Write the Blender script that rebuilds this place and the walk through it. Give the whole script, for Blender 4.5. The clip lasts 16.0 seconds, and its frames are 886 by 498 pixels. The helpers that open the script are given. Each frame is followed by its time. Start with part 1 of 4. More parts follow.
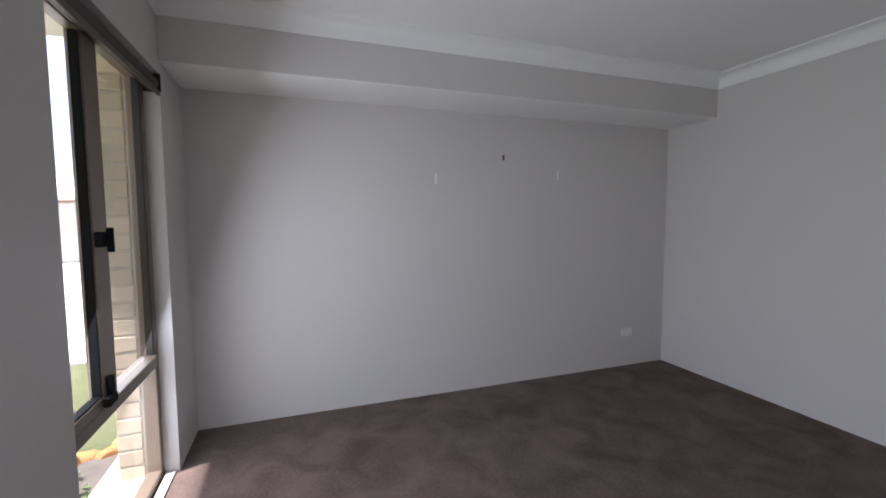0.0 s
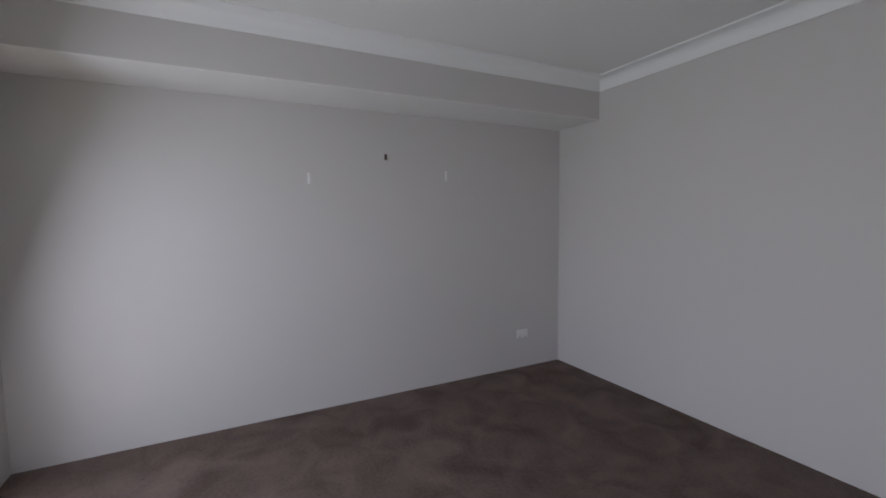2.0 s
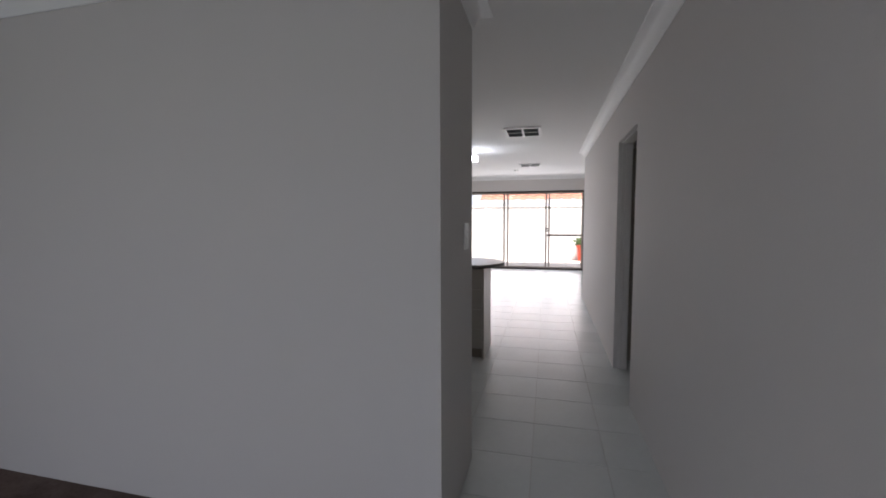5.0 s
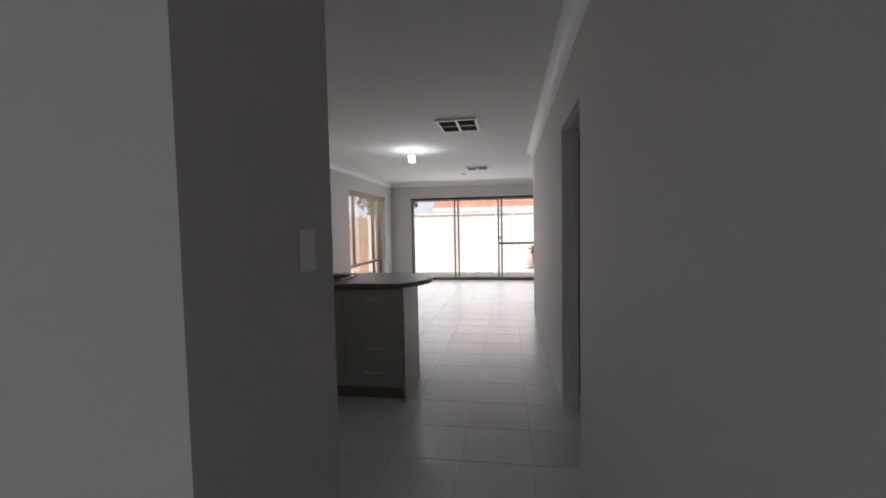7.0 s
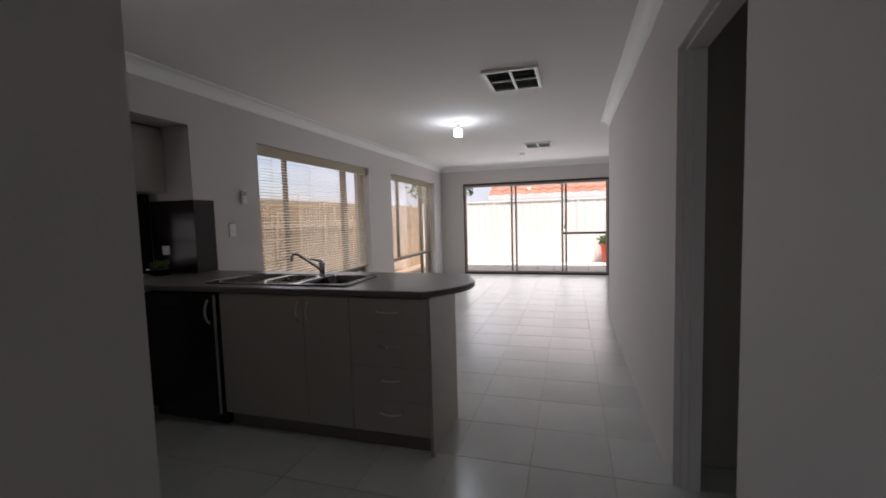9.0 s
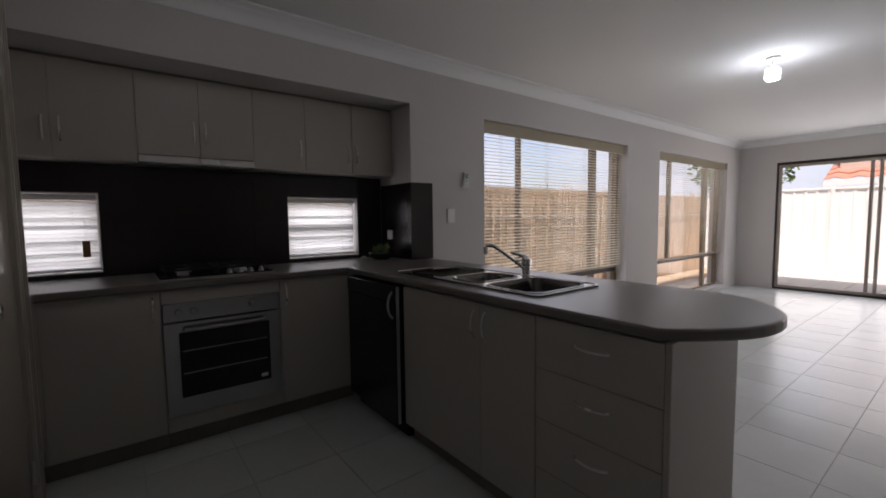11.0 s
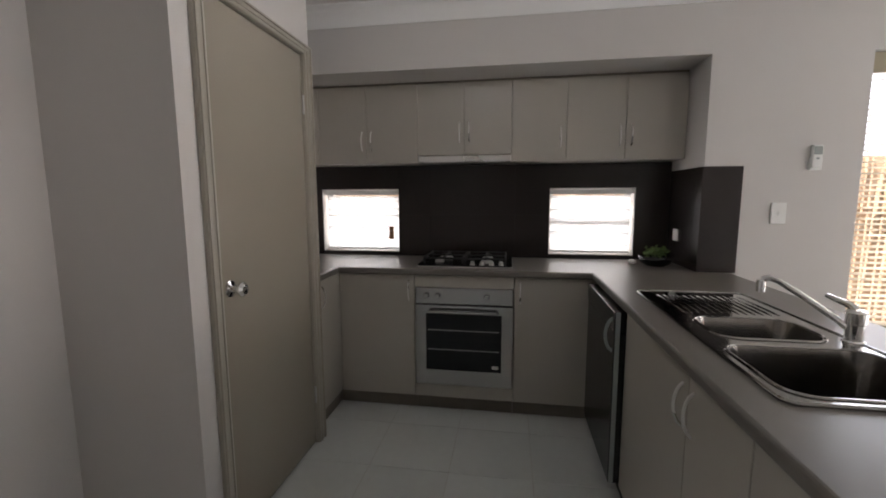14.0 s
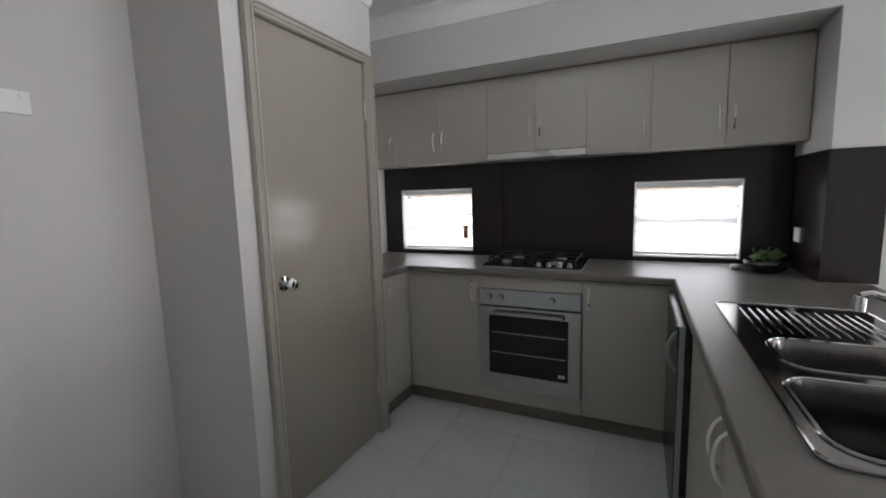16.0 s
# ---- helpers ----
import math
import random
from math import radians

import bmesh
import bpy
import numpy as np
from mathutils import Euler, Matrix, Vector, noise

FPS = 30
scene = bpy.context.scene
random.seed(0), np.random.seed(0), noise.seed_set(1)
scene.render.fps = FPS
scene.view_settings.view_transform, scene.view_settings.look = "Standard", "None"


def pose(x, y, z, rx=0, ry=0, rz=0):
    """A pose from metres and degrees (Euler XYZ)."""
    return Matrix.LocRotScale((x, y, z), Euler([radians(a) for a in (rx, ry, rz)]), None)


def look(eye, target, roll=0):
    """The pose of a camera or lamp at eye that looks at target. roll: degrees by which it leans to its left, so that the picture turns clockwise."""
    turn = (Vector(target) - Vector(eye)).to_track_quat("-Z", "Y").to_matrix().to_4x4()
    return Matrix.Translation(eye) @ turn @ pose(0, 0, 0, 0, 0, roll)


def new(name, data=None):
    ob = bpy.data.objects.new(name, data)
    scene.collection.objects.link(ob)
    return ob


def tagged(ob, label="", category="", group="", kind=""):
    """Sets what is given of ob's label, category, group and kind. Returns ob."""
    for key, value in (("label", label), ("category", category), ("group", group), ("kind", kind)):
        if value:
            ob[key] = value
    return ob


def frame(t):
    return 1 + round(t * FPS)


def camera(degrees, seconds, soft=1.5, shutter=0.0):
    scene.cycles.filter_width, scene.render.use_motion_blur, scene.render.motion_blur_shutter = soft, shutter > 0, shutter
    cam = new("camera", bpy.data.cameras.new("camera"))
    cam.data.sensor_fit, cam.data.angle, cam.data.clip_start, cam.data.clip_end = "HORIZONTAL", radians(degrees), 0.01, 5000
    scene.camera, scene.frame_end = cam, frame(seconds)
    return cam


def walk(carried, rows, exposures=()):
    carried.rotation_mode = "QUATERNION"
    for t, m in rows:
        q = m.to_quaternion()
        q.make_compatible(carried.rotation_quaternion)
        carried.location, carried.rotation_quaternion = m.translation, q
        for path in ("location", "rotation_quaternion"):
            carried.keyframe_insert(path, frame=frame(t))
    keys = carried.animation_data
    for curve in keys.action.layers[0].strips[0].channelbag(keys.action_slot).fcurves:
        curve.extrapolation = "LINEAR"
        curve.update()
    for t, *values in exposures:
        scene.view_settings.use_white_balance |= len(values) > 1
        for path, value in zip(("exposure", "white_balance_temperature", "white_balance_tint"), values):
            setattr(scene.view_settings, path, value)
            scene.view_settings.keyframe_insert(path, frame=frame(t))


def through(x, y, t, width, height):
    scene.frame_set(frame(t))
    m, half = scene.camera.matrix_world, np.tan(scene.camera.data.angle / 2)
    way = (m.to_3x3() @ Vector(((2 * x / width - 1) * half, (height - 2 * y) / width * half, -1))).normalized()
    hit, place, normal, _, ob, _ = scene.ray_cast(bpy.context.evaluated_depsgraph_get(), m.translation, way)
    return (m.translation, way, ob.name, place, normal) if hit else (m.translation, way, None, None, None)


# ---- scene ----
cam = camera(93.1, 16.0, soft=1.8)
PATH = [
    (0, (2.959, -3.215, 1.344), (1.079, -2.55, 1.195), -0.3),
    (0.5, (2.944, -3.122, 1.371), (1.027, -2.58, 1.192), -0.1),
    (1, (2.954, -2.997, 1.371), (1.039, -2.445, 1.202), -0.6),
    (1.5, (2.972, -2.844, 1.377), (1.077, -2.225, 1.211), 0.1),
    (2, (2.995, -2.706, 1.358), (1.212, -1.811, 1.206), -0.7),
    (2.5, (2.981, -2.508, 1.326), (1.358, -1.344, 1.224), -0.7),
    (3, (2.927, -2.357, 1.369), (1.505, -0.956, 1.248), -0.9),
    (3.5, (2.98, -2.174, 1.387), (1.81, -0.561, 1.22), -1.5),
    (4, (3.039, -1.979, 1.37), (2.014, -0.267, 1.225), -1.7),
    (4.5, (3.117, -1.773, 1.375), (2.323, 0.059, 1.266), 0.2),
    (5, (3.201, -1.562, 1.364), (2.721, 0.374, 1.216), -0.2),
    (5.2, (3.214, -1.48, 1.374), (2.818, 0.477, 1.255), -0.5),
    (7.3, (3.43, -0.524, 1.334), (3.12, 1.45, 1.234), -1.1),
    (7.5, (3.414, -0.393, 1.338), (3.081, 1.578, 1.285), -1.3),
    (8, (3.407, -0.169, 1.342), (3.023, 1.792, 1.249), -1.8),
    (8.2, (3.401, -0.08, 1.328), (2.985, 1.873, 1.219), -1.6),
    (10.5, (3.179, 0.961, 1.269), (1.917, 2.502, 1.087), -2.3),
    (11, (3.143, 1.169, 1.231), (1.561, 2.384, 1.084), -0.7),
    (11.5, (3.127, 1.331, 1.316), (1.364, 2.252, 1.107), -0.4),
    (12, (3.076, 1.468, 1.316), (1.197, 2.128, 1.139), -0.7),
    (12.5, (3.016, 1.565, 1.323), (1.077, 2.024, 1.15), -0.1),
    (13, (2.998, 1.669, 1.33), (1.025, 1.939, 1.147), -1.2),
    (13.5, (2.985, 1.764, 1.35), (0.998, 1.725, 1.123), -0.8),
    (14, (2.997, 1.883, 1.343), (1.037, 1.57, 1.096), -0.2),
    (14.5, (2.96, 1.956, 1.353), (1.023, 1.519, 1.114), -1.1),
    (15, (2.896, 2.063, 1.326), (1.011, 1.436, 1.095), -0.3),
    (15.5, (2.861, 2.14, 1.336), (1.009, 1.423, 1.098), -0.9),
    (16, (2.868, 2.183, 1.343), (1.072, 1.338, 1.096), -1.6),
]
walk(cam, [(t, look(eye, target, roll)) for t, eye, target, roll in PATH],
     exposures=[(0.0, 1.38, 6350, 20), (2.0, 1.28, 6380, 20), (3.5, 1.35, 6400, 19), (5.0, 0.95, 6400, 19), (7.5, 0.38, 6600, 19), (8.2, 0.38, 6600, 19), (10.5, 0.3, 6500, 20),
                (11.5, 0.6, 6650, 20), (12.5, 1.2, 6850, 19), (14.0, 2.0, 6850, 17), (15.0, 2.25, 6600, 16), (16.0, 2.3, 6200, 13)])

# ---- world, sun and window light ----
world = bpy.data.worlds.new("sky")
scene.world = world
world.use_nodes = True
sky = world.node_tree.nodes.new("ShaderNodeTexSky")
sky.sky_type = "NISHITA"
sky.sun_disc = False
sky.sun_elevation = radians(62)
sky.sun_rotation = radians(200)
sky.dust_density = 2.0
back = world.node_tree.nodes["Background"]
# bright broken cloud over the blue
way, clouds, cover, veil = (world.node_tree.nodes.new("ShaderNode" + k) for k in ("TexCoord", "TexNoise", "MapRange", "Mix"))
veil.data_type = "RGBA"
veil.inputs["B"].default_value = (4.4, 4.7, 5.3, 1)
clouds.inputs["Scale"].default_value, clouds.inputs["Detail"].default_value = 3.0, 6
cover.inputs["From Min"].default_value, cover.inputs["From Max"].default_value = 0.38, 0.58
cover.inputs["To Min"].default_value, cover.inputs["To Max"].default_value = 0.25, 0.95
for a, b in ((way.outputs["Generated"], clouds.inputs["Vector"]), (clouds.outputs["Fac"], cover.inputs["Value"]), (cover.outputs["Result"], veil.inputs["Factor"]),
             (sky.outputs[0], veil.inputs["A"]), (veil.outputs["Result"], back.inputs["Color"])):
    world.node_tree.links.new(a, b)
back.inputs["Strength"].default_value = 0.15

sun_data = bpy.data.lights.new("sun", "SUN")
sun_data.energy, sun_data.angle, sun_data.color = 5.0, radians(4), (1.0, 0.96, 0.9)
sun = new("sun", sun_data)
sun.matrix_world = look((0, 0, 30), (-5, 13, 0))


def window_light(name, place, target, width, height, watts, color=(0.93, 0.97, 1.0)):
    data = bpy.data.lights.new(name, "AREA")
    data.shape, data.size, data.size_y = "RECTANGLE", width, height
    data.energy, data.color = watts, color
    ob = new(name, data)
    ob.matrix_world = look(place, target)
    return ob


L_SKY = 0.5
BLUE = (0.80, 0.91, 1.0)
window_light("front_window_light", (0.98, -3.86, 1.05), (1.4, 0, -0.4), 0.95, 1.9, L_SKY * math.pi * 1.8 * 2.6, BLUE)
# lamp in the added, unseen second window; brightens the room's end wall
window_light("front_window_light", (2.55, -3.86, 1.05), (1.75, 0, -0.4), 0.95, 1.9, L_SKY * math.pi * 1.8 * 2.5, BLUE)
window_light("sliding_door_light", (2.55, 9.68, 1.05), (2.55, 0, 1.05), 3.0, 1.9, L_SKY * math.pi * 5.7 * 1.85)
window_light("dining_window_light", (0.37, 4.86, 1.1), (5, 4.86, 1.1), 2.2, 1.8, L_SKY * math.pi * 4.5)
window_light("living_window_light", (0.37, 7.99, 1.1), (5, 7.99, 1.1), 2.2, 1.8, L_SKY * math.pi * 4.5)
window_light("kitchen_window_light", (-0.105, 0.785, 1.17), (5, 0.785, 1.17), 0.52, 0.40, L_SKY * math.pi * 0.22 * 2.0)
window_light("kitchen_window_light", (-0.105, 2.43, 1.17), (5, 2.43, 1.17), 0.50, 0.40, L_SKY * math.pi * 0.22 * 2.0)
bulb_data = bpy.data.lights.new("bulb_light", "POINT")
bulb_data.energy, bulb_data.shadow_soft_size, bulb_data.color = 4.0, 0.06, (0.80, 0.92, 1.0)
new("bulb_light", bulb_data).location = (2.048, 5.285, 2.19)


# ---- materials ----
def material(name, color, rough=0.6, metal=0.0, vary=0.06, scale=3.0, fine=60.0, bump=0.05, bump_scale=None,
             stretch=(1, 1, 1), warp=0.0, sharp=1.0, spread=0.0, coat=0.0, second=None, rough_vary=0.05, specular=0.5):
    """Base colour with variation at two scales, fine relief, and a shift from piece to piece (spread)."""
    m = bpy.data.materials.new(name)
    m.use_nodes = True
    n, link = m.node_tree.nodes, m.node_tree.links.new
    shader = n["Principled BSDF"]
    coords = n.new("ShaderNodeTexCoord")
    mapping = n.new("ShaderNodeMapping")
    mapping.inputs["Scale"].default_value = stretch
    link(coords.outputs["Object"], mapping.inputs["Vector"])
    large, small = n.new("ShaderNodeTexNoise"), n.new("ShaderNodeTexNoise")
    large.inputs["Scale"].default_value, large.inputs["Detail"].default_value = scale, 4
    small.inputs["Scale"].default_value, small.inputs["Detail"].default_value = fine, 3
    for tex in (large, small):
        link(mapping.outputs[0], tex.inputs["Vector"])
    add = n.new("ShaderNodeMath")
    add.operation = "MULTIPLY_ADD"
    link(small.outputs["Fac"], add.inputs[0])
    add.inputs[1].default_value = 0.45
    link(large.outputs["Fac"], add.inputs[2])
    ramp = n.new("ShaderNodeMapRange")
    ramp.inputs["From Min"].default_value, ramp.inputs["From Max"].default_value = 0.725 - 0.375 / sharp, 0.725 + 0.375 / sharp
    large.inputs["Distortion"].default_value = warp
    link(add.outputs[0], ramp.inputs["Value"])
    mix = n.new("ShaderNodeMix")
    mix.data_type = "RGBA"
    low = [c * (1 - vary) for c in color]
    high = second or [min(1, c * (1 + vary)) for c in color]
    mix.inputs["A"].default_value, mix.inputs["B"].default_value = (*low, 1), (*high, 1)
    link(ramp.outputs["Result"], mix.inputs["Factor"])
    out = mix.outputs["Result"]
    if spread:
        info, hsv, rng = n.new("ShaderNodeObjectInfo"), n.new("ShaderNodeHueSaturation"), n.new("ShaderNodeMapRange")
        rng.inputs["To Min"].default_value, rng.inputs["To Max"].default_value = 1 - spread, 1 + spread
        link(info.outputs["Random"], rng.inputs["Value"])
        link(rng.outputs["Result"], hsv.inputs["Value"])
        link(out, hsv.inputs["Color"])
        out = hsv.outputs["Color"]
    link(out, shader.inputs["Base Color"])
    rr = n.new("ShaderNodeMapRange")
    rr.inputs["To Min"].default_value, rr.inputs["To Max"].default_value = max(0.02, rough - rough_vary), min(1, rough + rough_vary)
    link(large.outputs["Fac"], rr.inputs["Value"])
    link(rr.outputs["Result"], shader.inputs["Roughness"])
    shader.inputs["Metallic"].default_value = metal
    shader.inputs["Coat Weight"].default_value = coat
    shader.inputs["Specular IOR Level"].default_value = specular
    if bump:
        relief, tex = n.new("ShaderNodeBump"), n.new("ShaderNodeTexNoise")
        tex.inputs["Scale"].default_value, tex.inputs["Detail"].default_value = bump_scale or fine, 4
        link(mapping.outputs[0], tex.inputs["Vector"])
        link(tex.outputs["Fac"], relief.inputs["Height"])
        relief.inputs["Strength"].default_value, relief.inputs["Distance"].default_value = bump, 0.01
        link(relief.outputs[0], shader.inputs["Normal"])
    return m


def glass_material(name, tint=(1, 1, 1), gloss=0.06):
    m = bpy.data.materials.new(name)
    m.use_nodes = True
    n, link = m.node_tree.nodes, m.node_tree.links.new
    n.remove(n["Principled BSDF"])
    clear, shine, both, edge, power, gain = (n.new("ShaderNode" + k) for k in ("BsdfTransparent", "BsdfGlossy", "MixShader", "LayerWeight", "Math", "Math"))
    clear.inputs["Color"].default_value = (*tint, 1)
    shine.inputs["Roughness"].default_value = 0.02
    power.operation, gain.operation = "POWER", "MULTIPLY_ADD"
    power.inputs[1].default_value, gain.inputs[1].default_value, gain.inputs[2].default_value = 5.0, 0.5, 0.03
    link(edge.outputs["Facing"], power.inputs[0])
    link(power.outputs[0], gain.inputs[0])
    link(gain.outputs[0], both.inputs[0])
    link(clear.outputs[0], both.inputs[1])
    link(shine.outputs[0], both.inputs[2])
    link(both.outputs[0], n["Material Output"].inputs["Surface"])
    return m


def slat_material(name, color, through):
    """Thin slats that let some light through."""
    m = bpy.data.materials.new(name)
    m.use_nodes = True
    n, link = m.node_tree.nodes, m.node_tree.links.new
    n.remove(n["Principled BSDF"])
    face, back_lit, both, tex, mix = (n.new("ShaderNode" + k) for k in ("BsdfDiffuse", "BsdfTranslucent", "MixShader", "TexNoise", "Mix"))
    mix.data_type = "RGBA"
    mix.inputs["A"].default_value = (*[c * 0.92 for c in color], 1)
    mix.inputs["B"].default_value = (*color, 1)
    tex.inputs["Scale"].default_value = 25
    link(tex.outputs["Fac"], mix.inputs["Factor"])
    link(mix.outputs["Result"], face.inputs["Color"])
    link(mix.outputs["Result"], back_lit.inputs["Color"])
    both.inputs[0].default_value = through
    link(face.outputs[0], both.inputs[1])
    link(back_lit.outputs[0], both.inputs[2])
    link(both.outputs[0], n["Material Output"].inputs["Surface"])
    return m


def glowing(name, color, strength):
    m = bpy.data.materials.new(name)
    m.use_nodes = True
    s = m.node_tree.nodes["Principled BSDF"]
    s.inputs["Emission Color"].default_value = (*color, 1)
    s.inputs["Emission Strength"].default_value = strength
    return m


WALL = material("wall_paint", (0.59, 0.565, 0.545), 0.8, vary=0.015, scale=1.3, fine=90, bump=0.08, bump_scale=160)
CEILING = material("ceiling_paint", (0.80, 0.79, 0.77), 0.85, vary=0.02, scale=1.0, bump=0.06, bump_scale=140)
CORNICE = material("cornice_paint", (0.82, 0.82, 0.81), 0.6, vary=0.02, bump=0.03)
CARPET = material("carpet_pile", (0.140, 0.100, 0.086), 0.95, vary=0.2, scale=3.6, fine=55, bump=1.0, bump_scale=200, warp=0.8, sharp=1.6,
                  second=(0.215, 0.158, 0.138), specular=0.1)
TILE = material("floor_tile_glaze", (0.62, 0.645, 0.63), 0.24, vary=0.06, scale=2.5, fine=22, bump=0.02, spread=0.05, rough_vary=0.08)
GROUT = material("grout", (0.50, 0.49, 0.46), 0.9, vary=0.2, scale=8, bump=0.2)
DARK_GROUT = material("dark_grout", (0.02, 0.017, 0.016), 0.8, vary=0.1, bump=0.1)
SPLASH = material("splashback_tile_glaze", (0.024, 0.018, 0.017), 0.24, vary=0.10, scale=2, fine=30, bump=0.01, spread=0.05, rough_vary=0.05, specular=0.3)
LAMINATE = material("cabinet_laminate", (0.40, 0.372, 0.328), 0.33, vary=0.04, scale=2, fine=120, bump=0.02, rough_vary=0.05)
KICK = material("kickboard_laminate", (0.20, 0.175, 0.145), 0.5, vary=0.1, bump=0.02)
BENCH = material("bench_laminate", (0.150, 0.136, 0.121), 0.32, vary=0.03, scale=30, fine=220, bump=0, rough_vary=0.008)
DOOR = material("door_enamel", (0.33, 0.295, 0.245), 0.13, vary=0.006, scale=1.5, fine=80, bump=0.03, rough_vary=0.02)
TRIM = material("trim_enamel", (0.36, 0.33, 0.28), 0.32, vary=0.03, bump=0.02)
STEEL = material("brushed_steel", (0.46, 0.455, 0.44), 0.42, 0.75, vary=0.02, scale=4, fine=140, bump=0)
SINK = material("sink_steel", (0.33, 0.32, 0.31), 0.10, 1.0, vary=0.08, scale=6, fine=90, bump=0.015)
# sink steel again, darkened so the bowls' shade and dark reflections are in the colour
BOWL = material("shaded_bowl_steel", (0.20, 0.19, 0.18), 0.2, 1.0, vary=0.12, scale=6, fine=90, bump=0.015)
HANDLE = material("satin_steel", (0.74, 0.73, 0.71), 0.28, 0.95, vary=0.02, bump=0)
CHROME = material("chrome", (0.82, 0.82, 0.82), 0.10, 1.0, vary=0.02, bump=0)
BLACK = material("black_enamel", (0.012, 0.012, 0.012), 0.25, vary=0.2, bump=0.02)
OVEN_STEEL = material("oven_steel", (0.47, 0.47, 0.47), 0.25, 1.0, vary=0.03, scale=4, fine=120, stretch=(1, 0.3, 12), bump=0, rough_vary=0.04)
OVEN_STEEL.node_tree.nodes["Principled BSDF"].inputs["Anisotropic"].default_value = 0.85
RACK = material("dim_rack_wire", (0.32, 0.32, 0.32), 0.4, 0.8, vary=0.05, bump=0)
MATTE_BLACK = material("matte_black", (0.010, 0.010, 0.010), 0.75, vary=0.2, bump=0.02, specular=0.15)
# lighter copy of the bronze, with the sunlight on the tall frames in its colour
LIT_BRONZE = material("sunlit_bronze_aluminium", (0.27, 0.215, 0.155), 0.4, 0.2, vary=0.1, scale=6, bump=0.03)
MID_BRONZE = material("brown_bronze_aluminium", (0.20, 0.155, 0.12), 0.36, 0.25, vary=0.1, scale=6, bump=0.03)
SAND = material("path_sand", (0.42, 0.32, 0.22), 0.95, vary=0.25, scale=7, fine=90, bump=0.5)
PALE_ROOF = material("pale_grey_roof", (0.62, 0.62, 0.62), 0.7, vary=0.1, scale=3, bump=0.1)
IRON = material("cast_iron", (0.018, 0.018, 0.018), 0.6, vary=0.3, fine=200, bump=0.2)
DARK_GLASS = material("oven_glass", (0.012, 0.013, 0.015), 0.08, vary=0.1, bump=0, specular=0.35)
PLASTIC = material("white_plastic", (0.78, 0.78, 0.76), 0.4, vary=0.02, bump=0.01)
GREY_PLASTIC = material("grey_plastic", (0.30, 0.33, 0.32), 0.35, vary=0.04, bump=0.01)
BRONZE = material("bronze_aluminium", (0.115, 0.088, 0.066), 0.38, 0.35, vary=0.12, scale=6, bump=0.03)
DARK_FRAME = material("dark_brown_aluminium", (0.035, 0.027, 0.022), 0.4, 0.3, vary=0.15, scale=6, bump=0.02)
# sliding door leaves: brown lightened to carry the daylight glare in its colour
SLIDER = material("glare_paled_brown_aluminium", (0.36, 0.31, 0.27), 0.4, 0.2, vary=0.1, bump=0.02)
PALE_FRAME = material("pale_aluminium", (0.62, 0.60, 0.57), 0.4, 0.2, vary=0.05, bump=0.02)
GLASS = glass_material("window_glass")
SLAT = slat_material("cream_slat", (0.92, 0.88, 0.79), 0.62)
WHITE_SLAT = slat_material("white_slat", (0.90, 0.90, 0.89), 0.7)
RAIL = material("cream_blind_rail", (0.36, 0.30, 0.20), 0.45, vary=0.06, scale=8, fine=60, stretch=(4, 0.4, 4), bump=0.03)
ROLLER = material("dark_brown_blind_fabric", (0.045, 0.033, 0.025), 0.55, vary=0.15, bump=0.08)
VENT_DARK = material("vent_shadow", (0.03, 0.03, 0.03), 0.8, vary=0.1, bump=0)
BRICK = material("cream_brick", (0.50, 0.42, 0.31), 0.85, vary=0.15, scale=9, fine=70, bump=0.35, spread=0.14)
MORTAR = material("mortar", (0.46, 0.42, 0.36), 0.95, vary=0.12, scale=12, bump=0.3)
REED = material("reed_cane", (0.56, 0.42, 0.29), 0.8, vary=0.22, scale=6, fine=60, stretch=(6, 6, 0.6), bump=0.25, spread=0.08)
POST = material("weathered_post", (0.36, 0.23, 0.14), 0.85, vary=0.25, scale=5, stretch=(5, 5, 0.5), bump=0.3)
FENCE = material("cream_steel_sheet", (0.82, 0.79, 0.74), 0.5, vary=0.04, scale=1.5, bump=0.03)
PAVING = material("pale_paving", (0.60, 0.56, 0.50), 0.8, vary=0.1, scale=5, fine=80, bump=0.2, spread=0.06)
ROOF_TILE = material("terracotta_tile", (0.46, 0.20, 0.13), 0.75, vary=0.2, scale=4, fine=40, bump=0.2, spread=0.16)
GREY_ROOF = material("grey_roof_tile", (0.36, 0.36, 0.37), 0.8, vary=0.15, scale=3, bump=0.2)
GRASS = material("lawn", (0.075, 0.11, 0.035), 0.95, vary=0.35, scale=1.2, fine=40, bump=0.5, second=(0.17, 0.18, 0.085))
SOIL = material("garden_soil", (0.13, 0.118, 0.105), 0.95, vary=0.4, scale=9, fine=60, bump=0.8)
ROCK = material("orange_sandstone", (0.50, 0.25, 0.10), 0.9, vary=0.25, scale=8, bump=0.5, spread=0.12)
LEAF = material("leaf", (0.075, 0.15, 0.035), 0.55, vary=0.3, scale=9, bump=0.1, second=(0.14, 0.22, 0.06))
POT = material("red_plastic_pot", (0.60, 0.075, 0.03), 0.45, vary=0.08, bump=0.03)
ASPHALT = material("asphalt", (0.055, 0.055, 0.055), 0.9, vary=0.2, scale=5, fine=120, bump=0.3)
CONCRETE = material("concrete", (0.64, 0.63, 0.60), 0.9, vary=0.12, scale=3, fine=60, bump=0.2)
RENDER_WALL = material("house_render", (0.56, 0.41, 0.33), 0.9, vary=0.08, scale=2, bump=0.2)
EAVE = material("eave_board", (0.75, 0.74, 0.70), 0.7, vary=0.04, bump=0.03)
